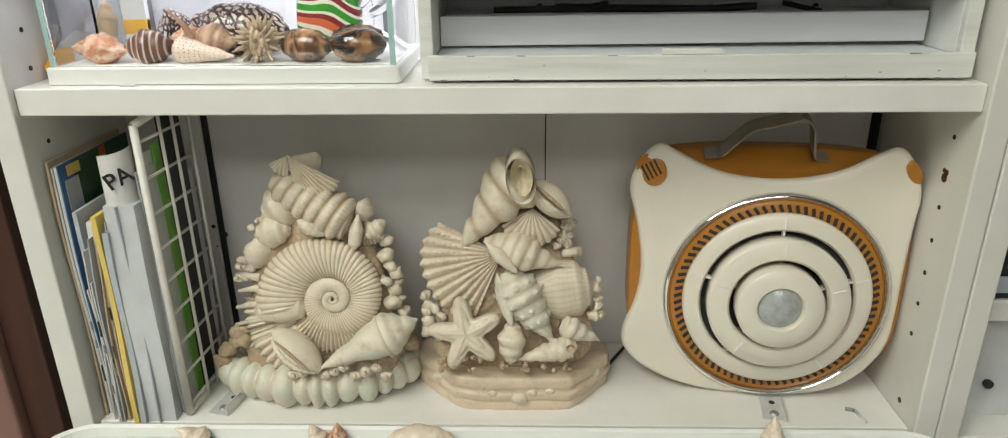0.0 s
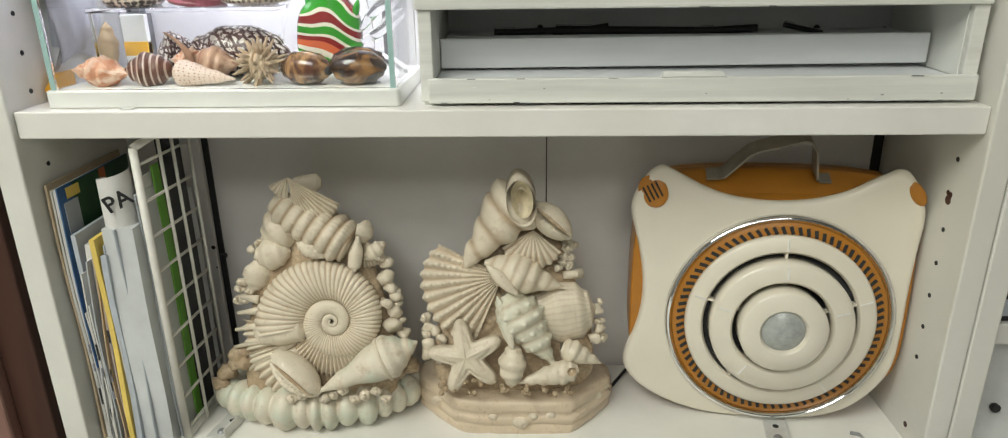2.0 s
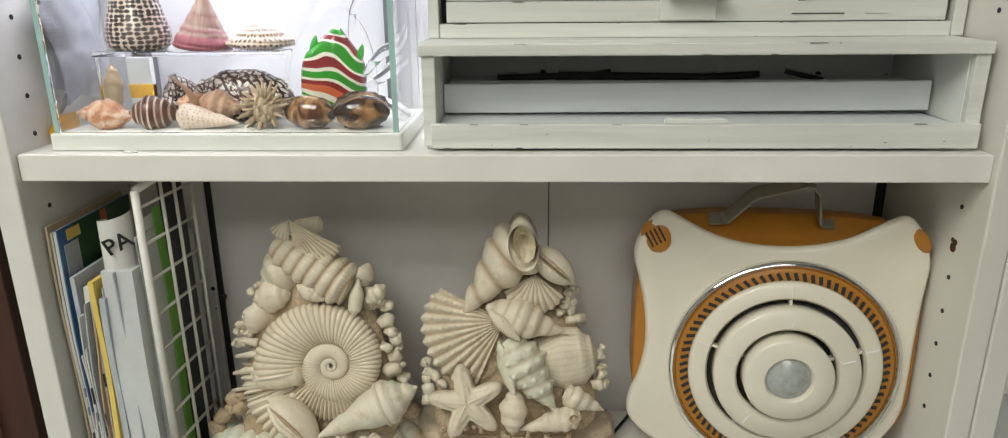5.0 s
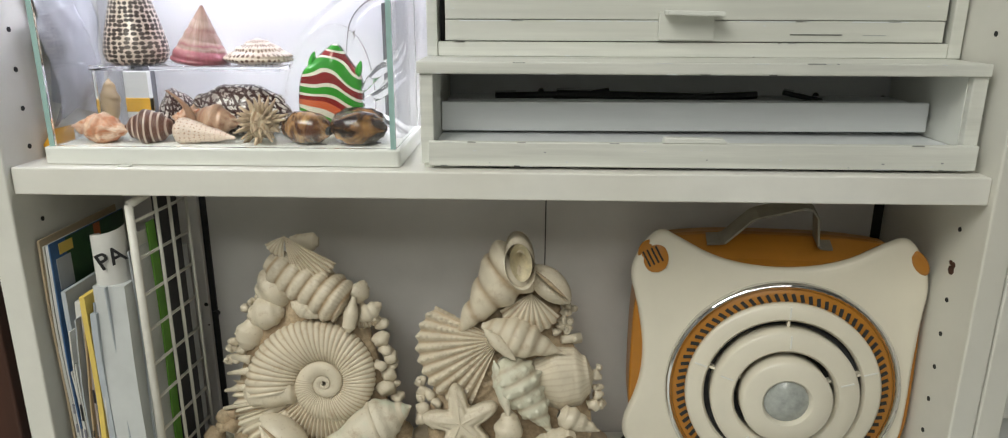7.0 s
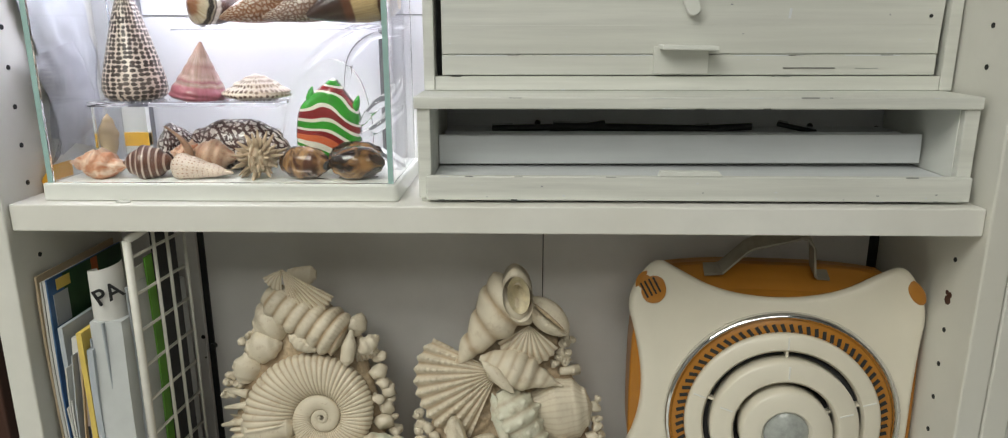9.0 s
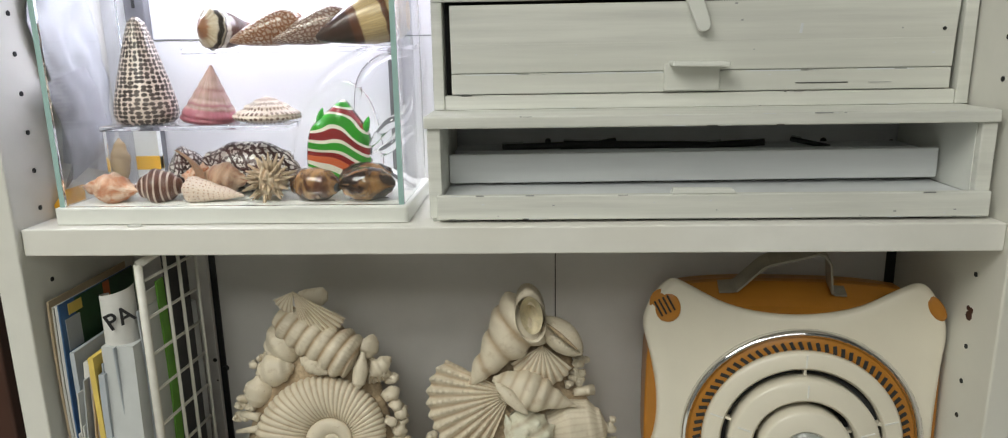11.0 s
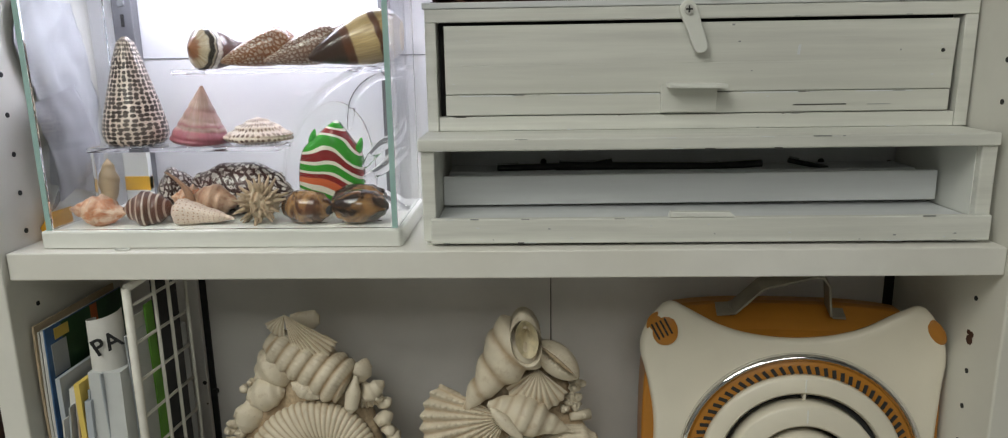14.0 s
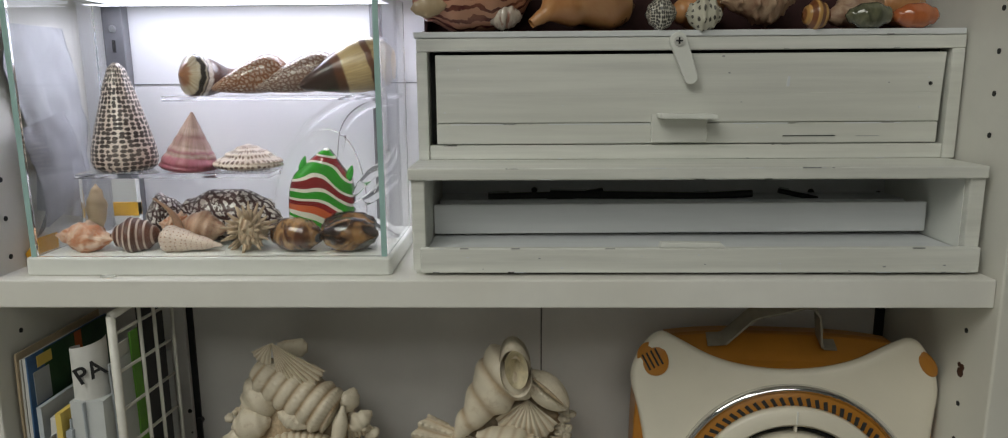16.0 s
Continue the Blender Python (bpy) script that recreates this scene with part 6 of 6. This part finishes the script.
# ---- shells in the front tray ----
TRAYCREAM = pattern("pale_cream_shell", (0.84, 0.74, 0.61), (0.66, 0.46, 0.33), "mottle", 5, 7, 0.42, (0.78, 0.66, 0.52), rough=0.35, soft=0.12)
TZ = 0.655 + 0.0302
for x, y, tip, r, mt, lb in ((-0.262, -0.036, (-0.285, -0.040, 0.705), 0.012, TRAYCREAM, "cream spiked shell lying in the tray"), (-0.158, -0.034, (-0.165, -0.036, 0.708), 0.009, TRAYCREAM, "cream pointed shell standing in the tray"),
                             (-0.142, -0.034, (-0.140, -0.036, 0.709), 0.009, ORANGEFRILL, "orange-white pointed shell standing in the tray"), (0.245, -0.034, (0.2455, -0.030, 0.716), 0.011, TRAYCREAM, "cream turret shell standing in the tray")):
    shell("turret_shell", lb, mt, (x, y, TZ + 0.001), tip, r, curve_of(((0, 0.7), (0.2, 1.0), (0.6, 0.55), (1, 0.06))), "shells in the tray", whorl=0.12, whorls=4)
shell("bubble_shell", "smooth pale bubble shell lying in the tray", TRAYCREAM, (-0.095, -0.040, TZ + 0.0115), (-0.035, -0.040, TZ + 0.0115), 0.0125, EGG, "shells in the tray")

# ---- odds and ends beside the tank ----
BAG = plain("grey_plastic_bag", (0.50, 0.51, 0.53), 0.4, vary=0.08, grain=30, relief=0.4)
bag = thing("plastic_bag", (-0.3755, 0.09, TOP), "crumpled translucent grey plastic bag beside the tank", "bag")


def crumple(u, v):
    y = -0.045 + 0.095 * u + 0.018 * math.sin(5 * v) * (1 - u)
    z = 0.045 + 0.15 * v - 0.02 * u * (1 - v)
    return Vector((0.0045 * noise.noise(Vector((u * 5, v * 7, 1))) + 0.0016 * noise.noise(Vector((u * 17, v * 19, 4))), y * (0.55 + 0.45 * math.sin(2.6 * v + 0.4)), z))


def crumple_shut(u, v):
    p = crumple(min(1, 2 * u) if u < 0.5 else 2 - 2 * u, v)
    return p if u < 0.5 else p - Vector((0.0012, 0, 0))


part("film", sheet(crumple_shut, 48, 26, wrap=False), BAG, bag)


def fold(u, v):
    k = 2 * u if u < 0.5 else 2 - 2 * u
    wave = 0.0022 * noise.noise(Vector((k * 4, v * 5, 8))) + 0.0008 * noise.noise(Vector((k * 15, v * 15, 2)))
    return Vector((0.0075 + wave - (0 if u < 0.5 else 0.0012), -0.034 + 0.062 * k - 0.016 * v + 0.006 * math.sin(4 * v), 0.030 + 0.082 * v + 0.022 * k * (1 - 0.4 * v)))


part("fold", sheet(fold, 40, 22, wrap=False), plain("grey_film", (0.40, 0.40, 0.43), 0.35, vary=0.10, grain=30, relief=0.4), bag, "darker grey crumpled fold")
card = thing("yellow_card", (-0.3755, 0.05, TOP), "folded bright yellow card standing beside the tank", "card")
part("leaf", prism([(-0.0055, 0.010), (0.0055, 0.024), (0.0055, 0.004), (-0.002, 0.0005)], -0.006, 0.02, 0.0), plain("bright_yellow", (0.85, 0.42, 0.02), 0.5, vary=0.05), card)
tube = thing("paper_roll", (-0.3755, 0.062, TOP), "dark rolled sheet wedged beside the tank", "roll")
part("sheet", sheet(lambda u, v: Vector((0.0055 * (1 - 0.35 * u) * math.cos(u * 11), 0.0075 * (1 - 0.35 * u) * math.sin(u * 11) + 0.02 * v, 0.03 + 0.025 * v + 0.009 * (1 - 0.35 * u) * math.sin(u * 11 + 0.6))), 40, 6, wrap=False), plain("dark_sheet", (0.16, 0.15, 0.15), 0.4, vary=0.1), tube)
box = thing("yellow_box", (-0.339, 0.131, FLOORZ), "small yellow and white card box in the tank", "box")
part("carton", block(-0.012, 0.012, -0.004, 0.004, 0.0125, 0.0255, 0.0006), plain("yellow_carton", (0.80, 0.45, 0.05), 0.5, vary=0.05), box)
part("flap", block(-0.012, 0.012, -0.0035, 0.0035, 0.0, 0.050, 0.0006), TRAYWHITE, box)
ring_ob = thing("key_ring", (-0.2930, 0.0085, TOP), "tiny metal ring lying on the shelf edge", "ring")
part("loop", sheet(lambda u, v: Vector(((0.0055 + 0.0007 * math.cos(v * math.tau)) * math.cos(u * math.tau), 0.45 * (0.0055 + 0.0007 * math.cos(v * math.tau)) * math.sin(u * math.tau), 0.0008 + 0.0007 * math.sin(v * math.tau))), 28, 8), ZINC, ring_ob)

# ---- furniture either side ----
brown = thing("wooden_cabinet", (-0.44, 0.03, 0), "dark red-brown wooden cabinet beside the shelf unit", "cabinet")
part("side_board", block(-0.035, 0.0, 0.0, 0.13, 0.0, 1.45, 0.002), WOOD, brown)
part("door", block(-0.46, -0.036, -0.012, 0.006, 0.06, 1.42, 0.003), MAUVE, brown, "faded brown laminate door")
part("body", block(-0.46, -0.037, 0.008, 0.13, 0.0, 1.45, 0), WOOD, brown)
case = thing("metal_case", (0.432, 0.03, LOW - 0.008), "grey metal case with screws on the next shelf", "case")
part("front", moved(block(0.0, 0.16, 0.0, 0.003, 0.0, 0.105, 0.001), pose(0, 0.004, 0.0, -6)), plain("pale_grey_enamel", (0.62, 0.63, 0.62), 0.35, vary=0.05, grain=40, relief=0.05), case, "pale grey enamelled front")
part("body", block(0.0, 0.16, 0.022, 0.1, 0.0, 0.105, 0.001), STEEL, case)
part("ledge", block(-0.002, 0.165, -0.004, 0.1, 0.1065, 0.128, 0.002), WHITE, case, "white ledge on top")
for x in (0.012, 0.034):
    part("screw", rod((x, 0.002, 0.025 + x * 0.3), (x, 0.0065, 0.025 + x * 0.3), 0.0045, 0.004, 10), DARK, case)
dark_box = thing("printed_box", (0.44, 0.03, LOW + 0.1205), "dark printed box with pale patches on the metal case", "box")
part("carton", block(0.0, 0.13, 0.0, 0.07, 0.0, 0.055, 0.001), BLACK, dark_box)
part("label_panel", block(0.004, 0.11, -0.0016, -0.0003, 0.006, 0.022, 0.0002), GREYPAPER, dark_box)
part("label_panel", block(0.012, 0.10, -0.0016, -0.0003, 0.030, 0.046, 0.0002), BRIGHTGREEN, dark_box)
